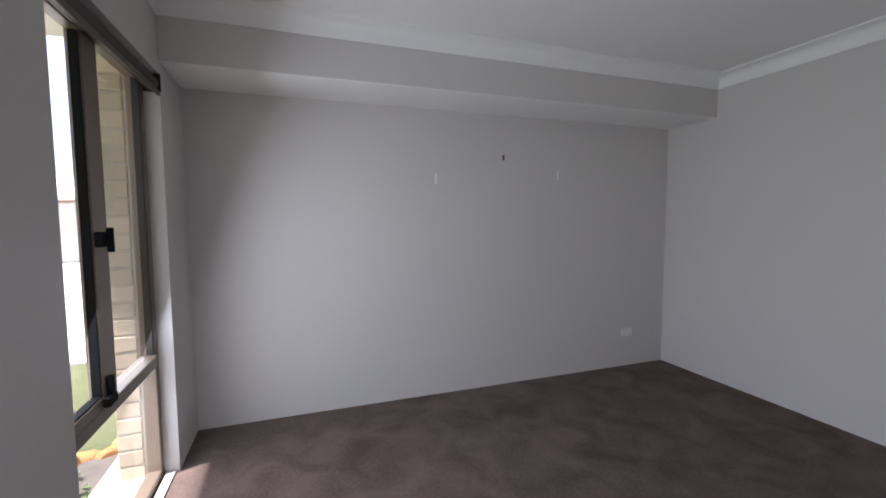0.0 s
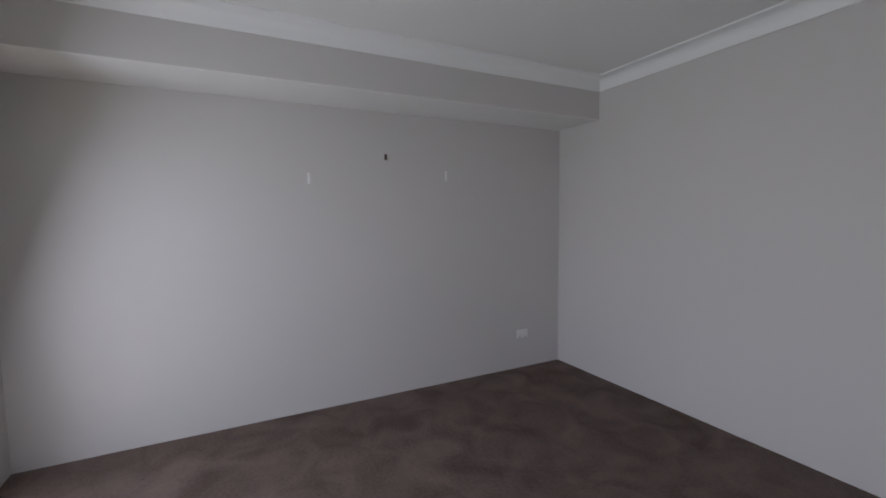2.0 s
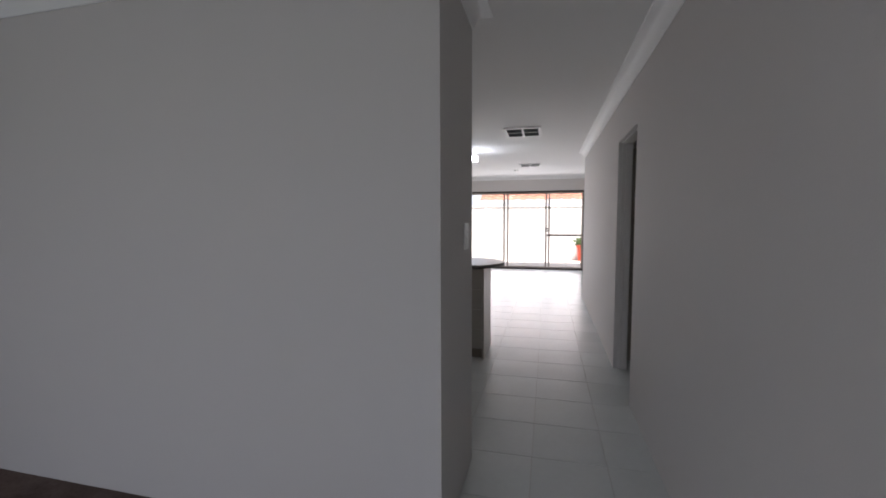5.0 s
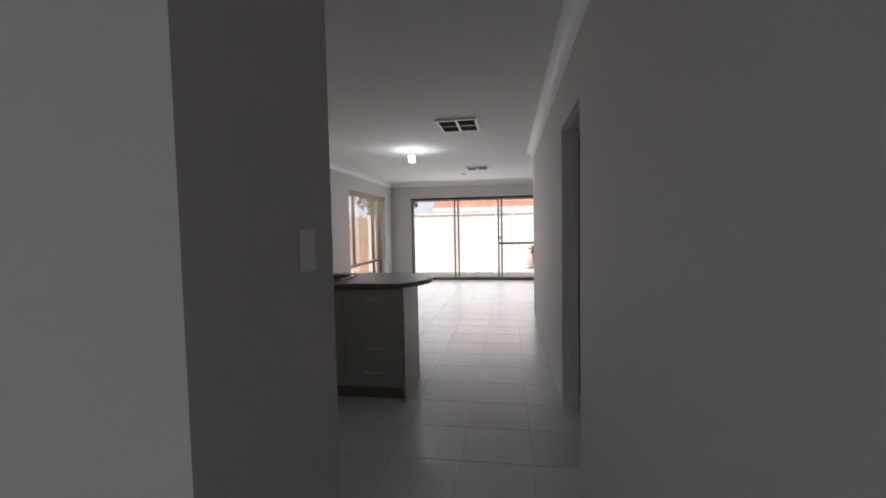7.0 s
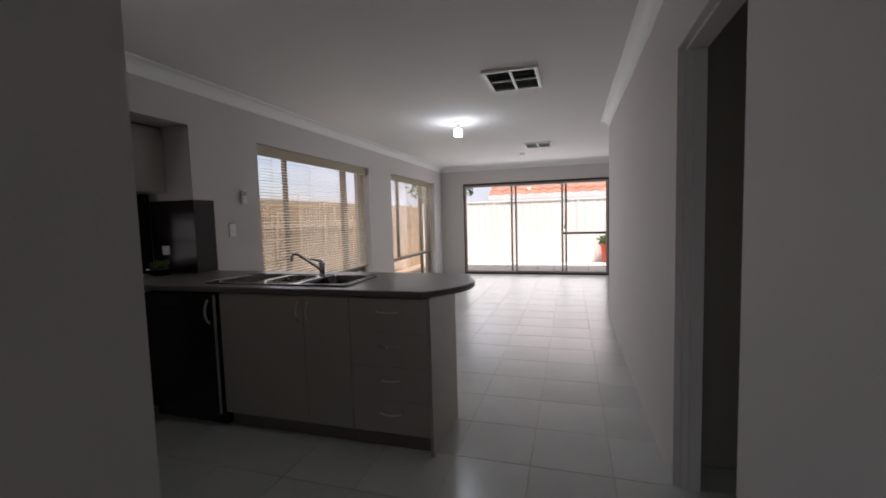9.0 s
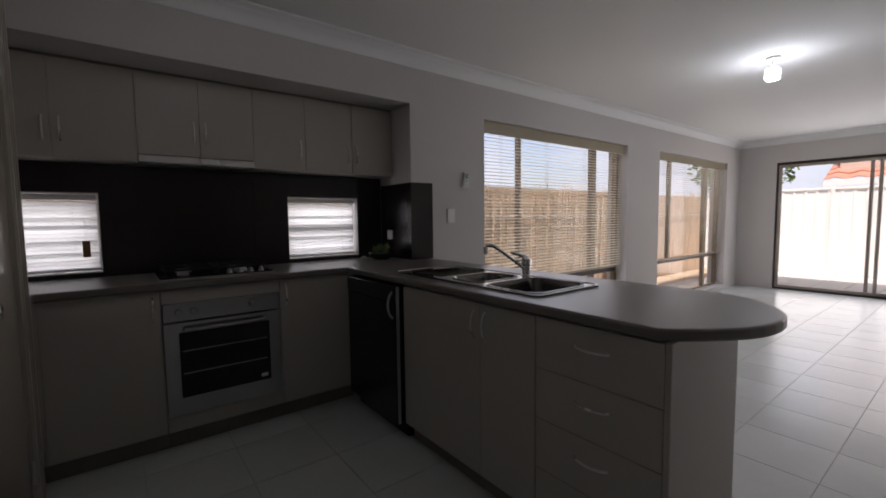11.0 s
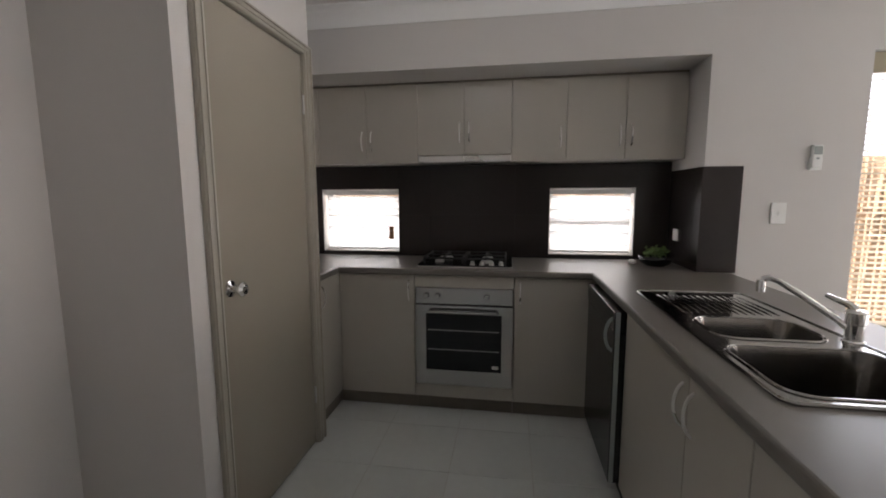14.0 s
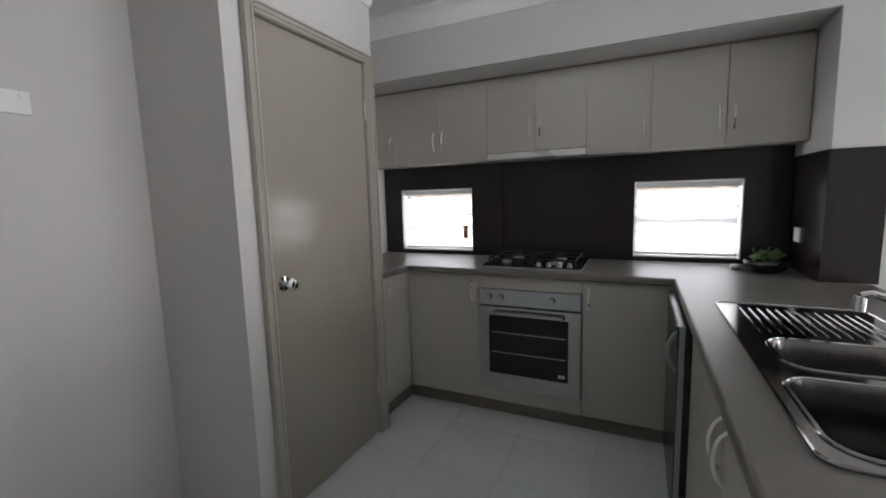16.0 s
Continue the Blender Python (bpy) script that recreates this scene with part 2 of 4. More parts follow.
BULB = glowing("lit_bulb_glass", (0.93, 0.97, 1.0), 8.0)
TASSEL = material("brown_wood_tag", (0.26, 0.13, 0.05), 0.5, vary=0.15, scale=20, bump=0.05)
BARK = material("bark", (0.12, 0.085, 0.06), 0.9, vary=0.3, scale=10, bump=0.5)

# ---- geometry helpers ----
ORIGIN = {}


def finish(name, bm, mat, origin, smooth=False):
    me = bpy.data.meshes.new(name)
    bmesh.ops.recalc_face_normals(bm, faces=bm.faces)
    bm.to_mesh(me)
    bm.free()
    me.transform(Matrix.Translation(-Vector(origin)))
    me.materials.append(mat)
    if smooth:
        me.polygons.foreach_set("use_smooth", [True] * len(me.polygons))
        me.set_sharp_from_angle(angle=radians(35))
    return me


def thing(name, origin, label, category, group="", kind=""):
    """An Empty at the base of a thing; its parts are built in world places."""
    ob = new(name)
    ob.empty_display_size = 0.05
    ob.location = origin
    ORIGIN[ob] = Vector(origin)
    return tagged(ob, label, category, group, kind)


def part(name, bm, mat, parent, label="", smooth=False, kind=""):
    ob = new(name, finish(name, bm, mat, ORIGIN[parent], smooth))
    ob.parent = parent
    ORIGIN[ob] = ORIGIN[parent]
    return tagged(ob, label, kind=kind)


def solid(name, bm, mat, origin, label, category, group="", kind="", smooth=False):
    """A thing that is one mesh."""
    ob = new(name, finish(name, bm, mat, origin, smooth))
    ob.location = origin
    ORIGIN[ob] = Vector(origin)
    return tagged(ob, label, category, group, kind)


def box(x0, x1, y0, y1, z0, z1, bevel=0.0, bm=None, seg=2):
    one = bmesh.new()
    bmesh.ops.create_cube(one, size=1)
    for v in one.verts:
        v.co = ((x0, x1)[v.co.x > 0], (y0, y1)[v.co.y > 0], (z0, z1)[v.co.z > 0])
    if bevel:
        bmesh.ops.bevel(one, geom=one.edges[:], offset=bevel, segments=seg, profile=0.5, affect="EDGES")
    if bm is None:
        return one
    return join(bm, one)


def join(bm, one):
    me = bpy.data.meshes.new("joined")
    one.to_mesh(me)
    one.free()
    bm.from_mesh(me)
    bpy.data.meshes.remove(me)
    return bm


def boxes(*dims, bevel=0.0):
    bm = bmesh.new()
    for d in dims:
        box(*d, bevel=bevel, bm=bm)
    return bm


def tube(points, radius, seg=10, bm=None, caps=True):
    bm = bm or bmesh.new()
    pts = [Vector(p) for p in points]
    radii = radius if isinstance(radius, (list, tuple)) else [radius] * len(pts)
    rings = []
    side = None
    for i, p in enumerate(pts):
        way = (pts[min(i + 1, len(pts) - 1)] - pts[max(i - 1, 0)]).normalized()
        if side is None:
            side = way.cross(Vector((0, 0, 1)) if abs(way.z) < 0.9 else Vector((1, 0, 0))).normalized()
        else:
            side = (side - way * side.dot(way)).normalized()
        up = way.cross(side)
        rings.append([bm.verts.new(p + radii[i] * (math.cos(a) * side + math.sin(a) * up))
                      for a in (2 * math.pi * k / seg for k in range(seg))])
    for a, b in zip(rings, rings[1:]):
        for k in range(seg):
            bm.faces.new((a[k], a[(k + 1) % seg], b[(k + 1) % seg], b[k]))
    if caps:
        bm.faces.new(rings[0][::-1])
        bm.faces.new(rings[-1])
    return bm


def lathe(profile, at, axis=(0, 0, 1), seg=24, bm=None):
    """A turned shape: rows of radius and height along the axis."""
    bm = bm or bmesh.new()
    turn = Vector((0, 0, 1)).rotation_difference(Vector(axis)).to_matrix()
    rings = [[bm.verts.new(Vector(at) + turn @ Vector((r * math.cos(a), r * math.sin(a), h)))
              for a in (2 * math.pi * k / seg for k in range(seg))] for r, h in profile]
    for a, b in zip(rings, rings[1:]):
        for k in range(seg):
            bm.faces.new((a[k], a[(k + 1) % seg], b[(k + 1) % seg], b[k]))
    bm.faces.new(rings[0][::-1])
    bm.faces.new(rings[-1])
    return bm


def prism(outline, z0, z1, holes=(), bm=None):
    """A flat slab with an outline seen from above, and holes through it."""
    bm = bm or bmesh.new()
    for z in (z0, z1):
        edges = []
        for loop in (outline, *holes):
            vs = [bm.verts.new((x, y, z)) for x, y in loop]
            edges += [bm.edges.new((vs[i], vs[(i + 1) % len(vs)])) for i in range(len(vs))]
        bmesh.ops.triangle_fill(bm, use_beauty=True, use_dissolve=False, edges=edges)
    for loop in (outline, *holes):
        low = [bm.verts.new((x, y, z0)) for x, y in loop]
        high = [bm.verts.new((x, y, z1)) for x, y in loop]
        for i in range(len(loop)):
            j = (i + 1) % len(loop)
            bm.faces.new((low[i], low[j], high[j], high[i]))
    bmesh.ops.remove_doubles(bm, verts=bm.verts, dist=1e-5)
    return bm


def rounded(x0, x1, y0, y1, r, seg=6):
    """A rectangle with round corners, as an outline."""
    out = []
    for cx, cy, a0 in ((x1 - r, y1 - r, 0), (x0 + r, y1 - r, 90), (x0 + r, y0 + r, 180), (x1 - r, y0 + r, 270)):
        for k in range(seg + 1):
            a = radians(a0 + 90 * k / seg)
            out.append((cx + r * math.cos(a), cy + r * math.sin(a)))
    return out


def sweep(path, profile, closed=False):
    """A profile (distance to the left of the path, height) along a path seen from above, mitred at its corners."""
    bm = bmesh.new()
    pts = [Vector(p) for p in path]
    count, rings = len(pts), []
    for i, p in enumerate(pts):
        ways = []
        if closed or i > 0:
            ways.append((p - pts[i - 1]).normalized())
        if closed or i < count - 1:
            ways.append((pts[(i + 1) % count] - p).normalized())
        sides = [Vector((-w.y, w.x)) for w in ways]
        mid = sum(sides, Vector((0, 0))).normalized()
        mid /= max(0.3, mid.dot(sides[0]))
        rings.append([bm.verts.new((p.x + mid.x * d, p.y + mid.y * d, z)) for d, z in profile])
    for i in range(count if closed else count - 1):
        a, b = rings[i], rings[(i + 1) % count]
        for k in range(len(profile) - 1):
            bm.faces.new((a[k], b[k], b[k + 1], a[k + 1]))
    return bm


def bow(a, b, out, rise=0.024, r=0.0046):
    """A bow handle from a to b that stands off along out."""
    a, b, out = Vector(a), Vector(b), Vector(out)
    pts = [a + (b - a) * (k / 10) + out * rise * math.sin(math.pi * k / 10) ** 0.6 for k in range(11)]
    return tube(pts, r, 8)


# ---- the shell ----
CEIL = 2.45
X_HALL, X_RIGHT, X_SIDE = 2.804, 3.80, 0.465
Y_FRONT, Y_END = -3.83, 9.70


def wall(name, label, *dims):
    return solid(name, boxes(*dims), WALL, (dims[0][0], dims[0][2], 0), label, "wall", kind="structure")


slab = solid("floor", boxes((-0.3, 5.3, -4.2, 9.95, -0.25, -0.0028)), GROUT, (0, 0, -0.25), "grey grout and slab under the floor tiles", "floor", kind="structure")

carpet_bm = bmesh.new()
bmesh.ops.create_grid(carpet_bm, x_segments=60, y_segments=80, size=0.5)
for v in carpet_bm.verts:
    x, y = 0.002 + (v.co.x + 0.5) * 2.783, -3.95 + (v.co.y + 0.5) * 3.948
    v.co = (x, y, 0.0012 * noise.noise((x * 3, y * 3, 0)))
for e in bmesh.ops.extrude_edge_only(carpet_bm, edges=[e for e in carpet_bm.edges if e.is_boundary])["geom"]:
    if isinstance(e, bmesh.types.BMVert):
        e.co.z = -0.012
solid("carpet", carpet_bm, CARPET, (0, -3.9, 0), "dark brown plush carpet with brushed pile marks", "carpet", kind="structure", smooth=True)

wall("wall_feature", "warm grey painted plaster wall with old picture hooks", (-0.25, 0, -4.08, 0.0, -0.1, CEIL))
wall("wall_beam", "grey painted bulkhead beam along the room wall", (0.0, 0.46, Y_FRONT, 0.0, 2.132, CEIL))
solid("trim_beam", boxes((0.001, 0.459, Y_FRONT + 0.001, -0.001, 2.128, 2.1315)), CEILING, (0.23, -1.9, 2.128), "white painted underside of the bulkhead beam", "beam lining", kind="structure")
wall("wall_front", "grey painted front wall round a full-height window", (0.0, 0.455, -3.97, Y_FRONT, -0.1, CEIL),
     (1.50, 2.03, -3.97, Y_FRONT, -0.1, CEIL), (3.07, X_RIGHT, -3.97, Y_FRONT, -0.1, CEIL), (0.455, 1.50, -3.97, Y_FRONT, 2.07, CEIL), (2.03, 3.07, -3.97, Y_FRONT, 2.07, CEIL))
wall("wall_room_end", "grey painted dividing wall of the carpeted room", (0.0, X_HALL - 0.115, 0.0, 0.34, -0.1, CEIL))
wall("wall_hall_nib", "grey painted wall end beside the hall", (X_HALL - 0.115, X_HALL, 0.0, 0.695, -0.1, CEIL))
wall("wall_hall", "grey painted long hall wall with an open doorway", (X_RIGHT, X_RIGHT + 0.11, -3.97, 1.645, -0.1, CEIL),
     (X_RIGHT, X_RIGHT + 0.11, 2.425, 5.90, -0.1, CEIL), (X_RIGHT, X_RIGHT + 0.11, 1.645, 2.425, 2.015, CEIL))
wall("wall_living_return", "grey painted return wall of the living area", (X_RIGHT + 0.11, 4.75, 5.79, 5.90, -0.1, CEIL), (4.64, 4.75, 5.90, Y_END, -0.1, CEIL))
wall("wall_passage", "grey painted walls of the side passage", (X_RIGHT + 0.11, 5.1, 1.45, 1.56, -0.1, CEIL), (X_RIGHT + 0.11, 5.1, 2.75, 2.86, -0.1, CEIL), (5.1, 5.2, 1.45, 2.86, -0.1, CEIL))
wall("wall_pantry", "grey painted pantry walls round its door", (0.88, 0.935, 0.75, 0.85, -0.1, CEIL), (1.69, 1.795, 0.75, 0.85, -0.1, CEIL),
     (0.935, 1.69, 0.75, 0.85, 2.075, CEIL), (1.695, 1.795, 0.34, 0.75, -0.1, CEIL), (0.88, 0.95, 0.34, 0.75, -0.1, CEIL))
# kitchen and dining wall: an outer skin with a niche in front of it
KW = ((0.49, 1.08), (2.15, 2.71))
wall("wall_kitchen", "grey painted kitchen wall above a tiled niche", (-0.25, 0.0, 0.0, 0.49, -0.1, CEIL), (-0.25, 0.0, 1.08, 2.15, -0.1, CEIL), (-0.25, 0.0, 2.71, 3.0, -0.1, CEIL),
     *[(-0.25, 0.0, a, b, -0.1, 0.94) for a, b in KW], *[(-0.25, 0.0, a, b, 1.40, CEIL) for a, b in KW],
     (0.0, X_SIDE, 0.34, 2.93, 2.09, CEIL))
W1, W2, HEAD = (3.685, 6.03), (6.83, 9.16), 2.07
wall("wall_dining", "grey painted dining wall with two tall windows", (0.0, X_SIDE, 2.93, 3.0, -0.1, CEIL), (0.215, X_SIDE, 3.0, W1[0], -0.1, CEIL), (0.215, X_SIDE, W1[1], W2[0], -0.1, CEIL),
     (0.215, X_SIDE, W2[1], Y_END + 0.24, -0.1, CEIL), *[(0.215, X_SIDE, a, b, HEAD, CEIL) for a, b in (W1, W2)], *[(0.215, X_SIDE, a, b, -0.1, 0.04) for a, b in (W1, W2)])
SL0, SL1 = 0.985, 4.12
wall("wall_end", "grey painted end wall round a wide sliding door", (X_SIDE, SL0, Y_END, Y_END + 0.24, -0.1, CEIL), (SL1, 4.75, Y_END, Y_END + 0.24, -0.1, CEIL), (SL0, SL1, Y_END, Y_END + 0.24, 2.06, CEIL))
solid("ceiling", boxes((-0.3, 5.3, -4.2, 9.95, CEIL, CEIL + 0.12)), CEILING, (2, 2, CEIL), "flat off-white painted plasterboard ceiling", "ceiling", kind="structure")

cove = [(0.0, CEIL - 0.10), (0.007, CEIL - 0.10), (0.009, CEIL - 0.092)]
cove += [(0.085 - 0.073 * math.cos(a), CEIL - 0.012 - 0.078 * (1 - math.sin(a))) for a in (radians(8 + 74 * k / 8) for k in range(9))]
cove += [(0.092, CEIL - 0.008), (0.095, CEIL)]
LOOP = [(X_RIGHT, Y_FRONT), (X_RIGHT, 5.90), (4.64, 5.90), (4.64, Y_END), (X_SIDE, Y_END), (X_SIDE, 0.34), (0.88, 0.34), (0.88, 0.85), (1.795, 0.85),
        (1.795, 0.34), (X_HALL - 0.115, 0.34), (X_HALL - 0.115, 0.695), (X_HALL, 0.695), (X_HALL, 0.0), (0.46, 0.0), (0.46, Y_FRONT)]
solid("cornice", sweep(LOOP, cove, True), CORNICE, (2, 2, CEIL - 0.1), "white coved plaster cornice round the ceiling", "cornice", kind="structure", smooth=True)


# ---- windows ----
def pane(parent, x0, x1, y0, y1, z0, z1):
    ob = part("pane", box(x0, x1, y0, y1, z0, z1), GLASS, parent)
    ob.visible_shadow = False
    return ob


# front window: bronze frame, a casement over a low fixed light
fw = thing("window_1", (0.98, -3.93, 0), "bronze aluminium full-height window with a casement sash", "window", kind="structure")
part("window_frame", boxes((0.455, 0.50, -3.965, -3.90, 0.0, 2.07), (1.455, 1.50, -3.965, -3.90, 0.0, 2.07), (0.50, 1.455, -3.965, -3.90, 2.03, 2.07),
                           (0.50, 1.455, -3.965, -3.90, 0.0, 0.045), (0.50, 1.455, -3.965, -3.89, 0.60, 0.655), (0.985, 1.065, -3.965, -3.90, 0.655, 2.03), bevel=0.004), MID_BRONZE, fw)
part("sash", boxes((1.067, 1.150, -3.925, -3.885, 0.66, 2.025), (1.41, 1.45, -3.925, -3.885, 0.66, 2.025), (1.150, 1.41, -3.925, -3.885, 0.66, 0.70), (1.150, 1.41, -3.925, -3.885, 1.985, 2.025), bevel=0.003), MID_BRONZE, fw, "brown casement sash")
part("gasket", boxes((1.1505, 1.156, -3.919, -3.891, 0.70, 1.985), (1.156, 1.405, -3.919, -3.891, 0.7005, 0.706)), MATTE_BLACK, fw, "black rubber glazing gasket")
part("bead", boxes((0.502, 0.511, -3.938, -3.905, 0.66, 2.025), (0.972, 0.983, -3.938, -3.905, 0.66, 2.025), bevel=0.002), DARK_FRAME, fw)
part("catch", boxes((1.105, 1.15, -3.884, -3.855, 1.245, 1.30), (1.112, 1.126, -3.857, -3.835, 1.225, 1.315), bevel=0.004), MATTE_BLACK, fw, "black window catch")
part("stay", boxes((1.095, 1.17, -3.884, -3.86, 0.665, 0.70), (1.11, 1.13, -3.884, -3.862, 0.70, 0.77), bevel=0.004), MATTE_BLACK, fw, "black winder stay")
part("window_sill", boxes((0.455, 1.50, -3.89, -3.845, -0.008, 0.012), bevel=0.004), PALE_FRAME, fw, "pale metal sill track at floor level")
pane(fw, 0.51, 0.975, -3.935, -3.930, 0.66, 2.03)
pane(fw, 1.15, 1.41, -3.925, -3.920, 0.70, 1.985)
pane(fw, 0.50, 1.455, -3.935, -3.930, 0.045, 0.60)

# second front window: unseen, added as an opening for the extra lamp
fw2 = thing("window_6", (2.55, -3.93, 0), "bronze aluminium full-height window, unseen, added to light the end wall", "window", kind="structure")
part("window_frame", boxes((2.03, 2.075, -3.965, -3.90, 0.0, 2.07), (3.025, 3.07, -3.965, -3.90, 0.0, 2.07), (2.075, 3.025, -3.965, -3.90, 2.03, 2.07),
                           (2.075, 3.025, -3.965, -3.90, 0.0, 0.045), (2.075, 3.025, -3.965, -3.89, 0.60, 0.655), bevel=0.004), BRONZE, fw2)
pane(fw2, 2.075, 3.025, -3.935, -3.930, 0.655, 2.03)
pane(fw2, 2.075, 3.025, -3.935, -3.930, 0.045, 0.60)

rb = thing("roller_blind", (0.98, -3.80, 2.02), "dark brown rolled-up roller blind over the window", "blind")
part("roll", lathe([(0.034, 0), (0.034, 1.0)], (0.47, -3.862, 2.015), (1, 0, 0), 20), ROLLER, rb, smooth=True)
part("bracket", boxes((0.458, 0.469, -3.90, -3.822, 1.975, 2.065), bevel=0.003), DARK_FRAME, rb)
part("bracket", boxes((1.471, 1.482, -3.90, -3.822, 1.975, 2.065), bevel=0.003), DARK_FRAME, rb)
part("hem_bar", box(0.475, 1.465, -3.835, -3.823, 1.955, 1.978, 0.003), BRONZE, rb)

# brick reveal outside the front window
brick_skin = solid("wall_front_brick", boxes((-0.25, 0.452, -4.10, -3.972, -0.12, 2.45), (1.505, 2.025, -4.10, -3.972, -0.12, 2.45), (3.075, X_RIGHT + 0.3, -4.10, -3.972, -0.12, 2.45)), MORTAR, (0.4, -4.0, 0), "cream face-brick skin outside the front window", "brick wall", kind="structure")
eave = solid("eave", boxes((-0.3, 5.3, -4.75, -3.975, 2.452, 2.50), (0.2, 5.3, 9.95, 10.35, 2.452, 2.50)), EAVE, (0, -4.5, 2.45), "white eave lining boards under the roof edge", "eave", kind="structure")
solid("roof", boxes((-0.3, 5.4, -4.8, 10.4, 2.58, 2.75)), GREY_ROOF, (2, 2, 2.58), "grey roof over the house", "roof", kind="structure")


def slatted_blind(name, label, x, y0, y1, z0, z1, pitch, depth, tilt, mat, rail_mat, valance, cords, wobble=0.09):
    b = thing(name, (x, (y0 + y1) / 2, z1), label, "blind")
    part("head_rail", box(x - 0.016, x + 0.016, y0, y1, z1 - 0.035, z1, 0.003), rail_mat, b)
    if valance:
        part("valance", box(x + 0.02, x + 0.03, y0 - 0.004, y1 + 0.004, z1 - valance, z1 + 0.004, 0.003), rail_mat, b, "cream timber-look valance")
    part("bottom_rail", box(x - depth / 2, x + depth / 2, y0, y1, z0, z0 + 0.016, 0.003), rail_mat, b)
    me = None
    count = int((z1 - 0.035 - z0 - 0.028) / pitch) + 1
    for k in range(count):
        z = z0 + 0.028 + pitch * k
        if me is None:
            bm = bmesh.new()
            rows = [[bm.verts.new((depth * u * math.cos(tilt) - 0.0016 * (1 - 4 * u * u) * math.sin(tilt), yy, depth * u * math.sin(tilt) + 0.0016 * (1 - 4 * u * u)))
                     for u in (-0.5, -0.17, 0.17, 0.5)] for yy in (-(y1 - y0) / 2 + 0.006, (y1 - y0) / 2 - 0.006)]
            for i in range(3):
                bm.faces.new((rows[0][i], rows[0][i + 1], rows[1][i + 1], rows[1][i]))
            bmesh.ops.solidify(bm, geom=bm.faces[:], thickness=0.0006)
            me = finish("slat", bm, mat, (0, 0, 0))
        s = new("slat", me)
        s.parent = b
        s.location = (0, 0, z - z1)
        s.rotation_euler = (random.uniform(-0.0012, 0.0012), random.uniform(-0.5, 0.5) * wobble, 0)
    for y in cords:
        part("cord", tube([(x + depth * 0.52, y, z0 + 0.01), (x + depth * 0.52, y, z1 - 0.03)], 0.0012, 5), rail_mat, b)
        part("cord", tube([(x - depth * 0.52, y, z0 + 0.01), (x - depth * 0.52, y, z1 - 0.03)], 0.0012, 5), rail_mat, b)
    return b


def tall_window(name, label, y0, y1, mull):
    """A bronze window with a rail near the floor, split by mullions (place, width)."""
    w = thing(name, (0.32, (y0 + y1) / 2, 0.04), label, "window", kind="structure")
    x0, x1, rail = 0.29, 0.345, 0.585
    part("window_frame", boxes((x0, x1, y0, y0 + 0.04, 0.04, HEAD), (x0, x1, y1 - 0.05, y1, 0.04, HEAD), (x0, x1, y0 + 0.04, y1 - 0.05, HEAD - 0.04, HEAD), (x0, x1, y0 + 0.04, y1 - 0.05, 0.04, 0.08), bevel=0.003), LIT_BRONZE, w)
    part("transom", box(x0 - 0.004, x1 + 0.012, y0 + 0.04, y1 - 0.05, rail - 0.03, rail + 0.018, 0.004), DARK_FRAME, w, "dark brown cross rail")
    for y, width in mull:
        part("mullion", box(x0, x1 - 0.002, y - width / 2, y + width / 2, rail + 0.031, HEAD - 0.041, 0.003), LIT_BRONZE, w)
    part("mullion", box(x0, x1 - 0.002, mull[-1][0] - 0.03, mull[-1][0] + 0.03, 0.081, rail - 0.031, 0.003), LIT_BRONZE, w)
    edges = [y0 + 0.04] + [m[0] for m in mull] + [y1 - 0.05]
    for a, b in zip(edges, edges[1:]):
        pane(w, 0.315, 0.319, a, b, rail + 0.03, HEAD - 0.04)
    pane(w, 0.315, 0.319, y0 + 0.04, y1 - 0.05, 0.08, rail - 0.03)
    part("window_sill", box(0.30, X_SIDE + 0.012, y0 + 0.002, y1 - 0.002, 0.042, 0.062, 0.004), PALE_FRAME, w)
    return w


tall_window("window_2", "bronze aluminium tall dining window with a low rail", *W1, [(4.27, 0.032), (5.52, 0.09)])
tall_window("window_3", "bronze aluminium tall living window with a low rail", *W2, [(7.42, 0.045), (8.65, 0.11)])
slatted_blind("venetian_blind", "cream venetian blind with open slats over the dining window", 0.40, W1[0] + 0.012, W1[1] - 0.012, 0.62, HEAD - 0.004, 0.030, 0.025, -0.42, SLAT, RAIL, 0.10, (3.95, 4.6, 5.25, 5.8))
slatted_blind("venetian_blind", "cream venetian blind with half-tilted slats over the living window", 0.40, W2[0] + 0.012, W2[1] - 0.012, 0.60, HEAD - 0.004, 0.030, 0.025, 0.20, SLAT, RAIL, 0.10, (7.1, 7.7, 8.3, 8.9))

for i, (a, b) in enumerate(KW):
    w = thing(f"window_{4 + i}", (-0.12, (a + b) / 2, 0.94), "small pale-framed kitchen window in the splashback", "window", kind="structure")
    part("window_frame", boxes((-0.17, -0.12, a, a + 0.03, 0.94, 1.40), (-0.17, -0.12, b - 0.03, b, 0.94, 1.40), (-0.17, -0.12, a + 0.03, b - 0.03, 0.94, 0.97), (-0.17, -0.12, a + 0.03, b - 0.03, 1.37, 1.40), bevel=0.003), PALE_FRAME, w)
    part("window_lining", boxes((-0.119, -0.002, a, a + 0.004, 0.945, 1.395), (-0.119, -0.002, b - 0.004, b, 0.945, 1.395), (-0.119, -0.002, a, b, 0.94, 0.945), (-0.119, -0.002, a, b, 1.395, 1.40)), PALE_FRAME, w)
    pane(w, -0.147, -0.143, a + 0.03, b - 0.03, 0.97, 1.37)
    slatted_blind("venetian_blind", "white venetian blind lowered over a kitchen window", -0.055, a + 0.008, b - 0.008, 0.95, 1.392, 0.0225, 0.0226, 1.32, WHITE_SLAT, PLASTIC, 0, (a + 0.12, b - 0.12), 0.0)
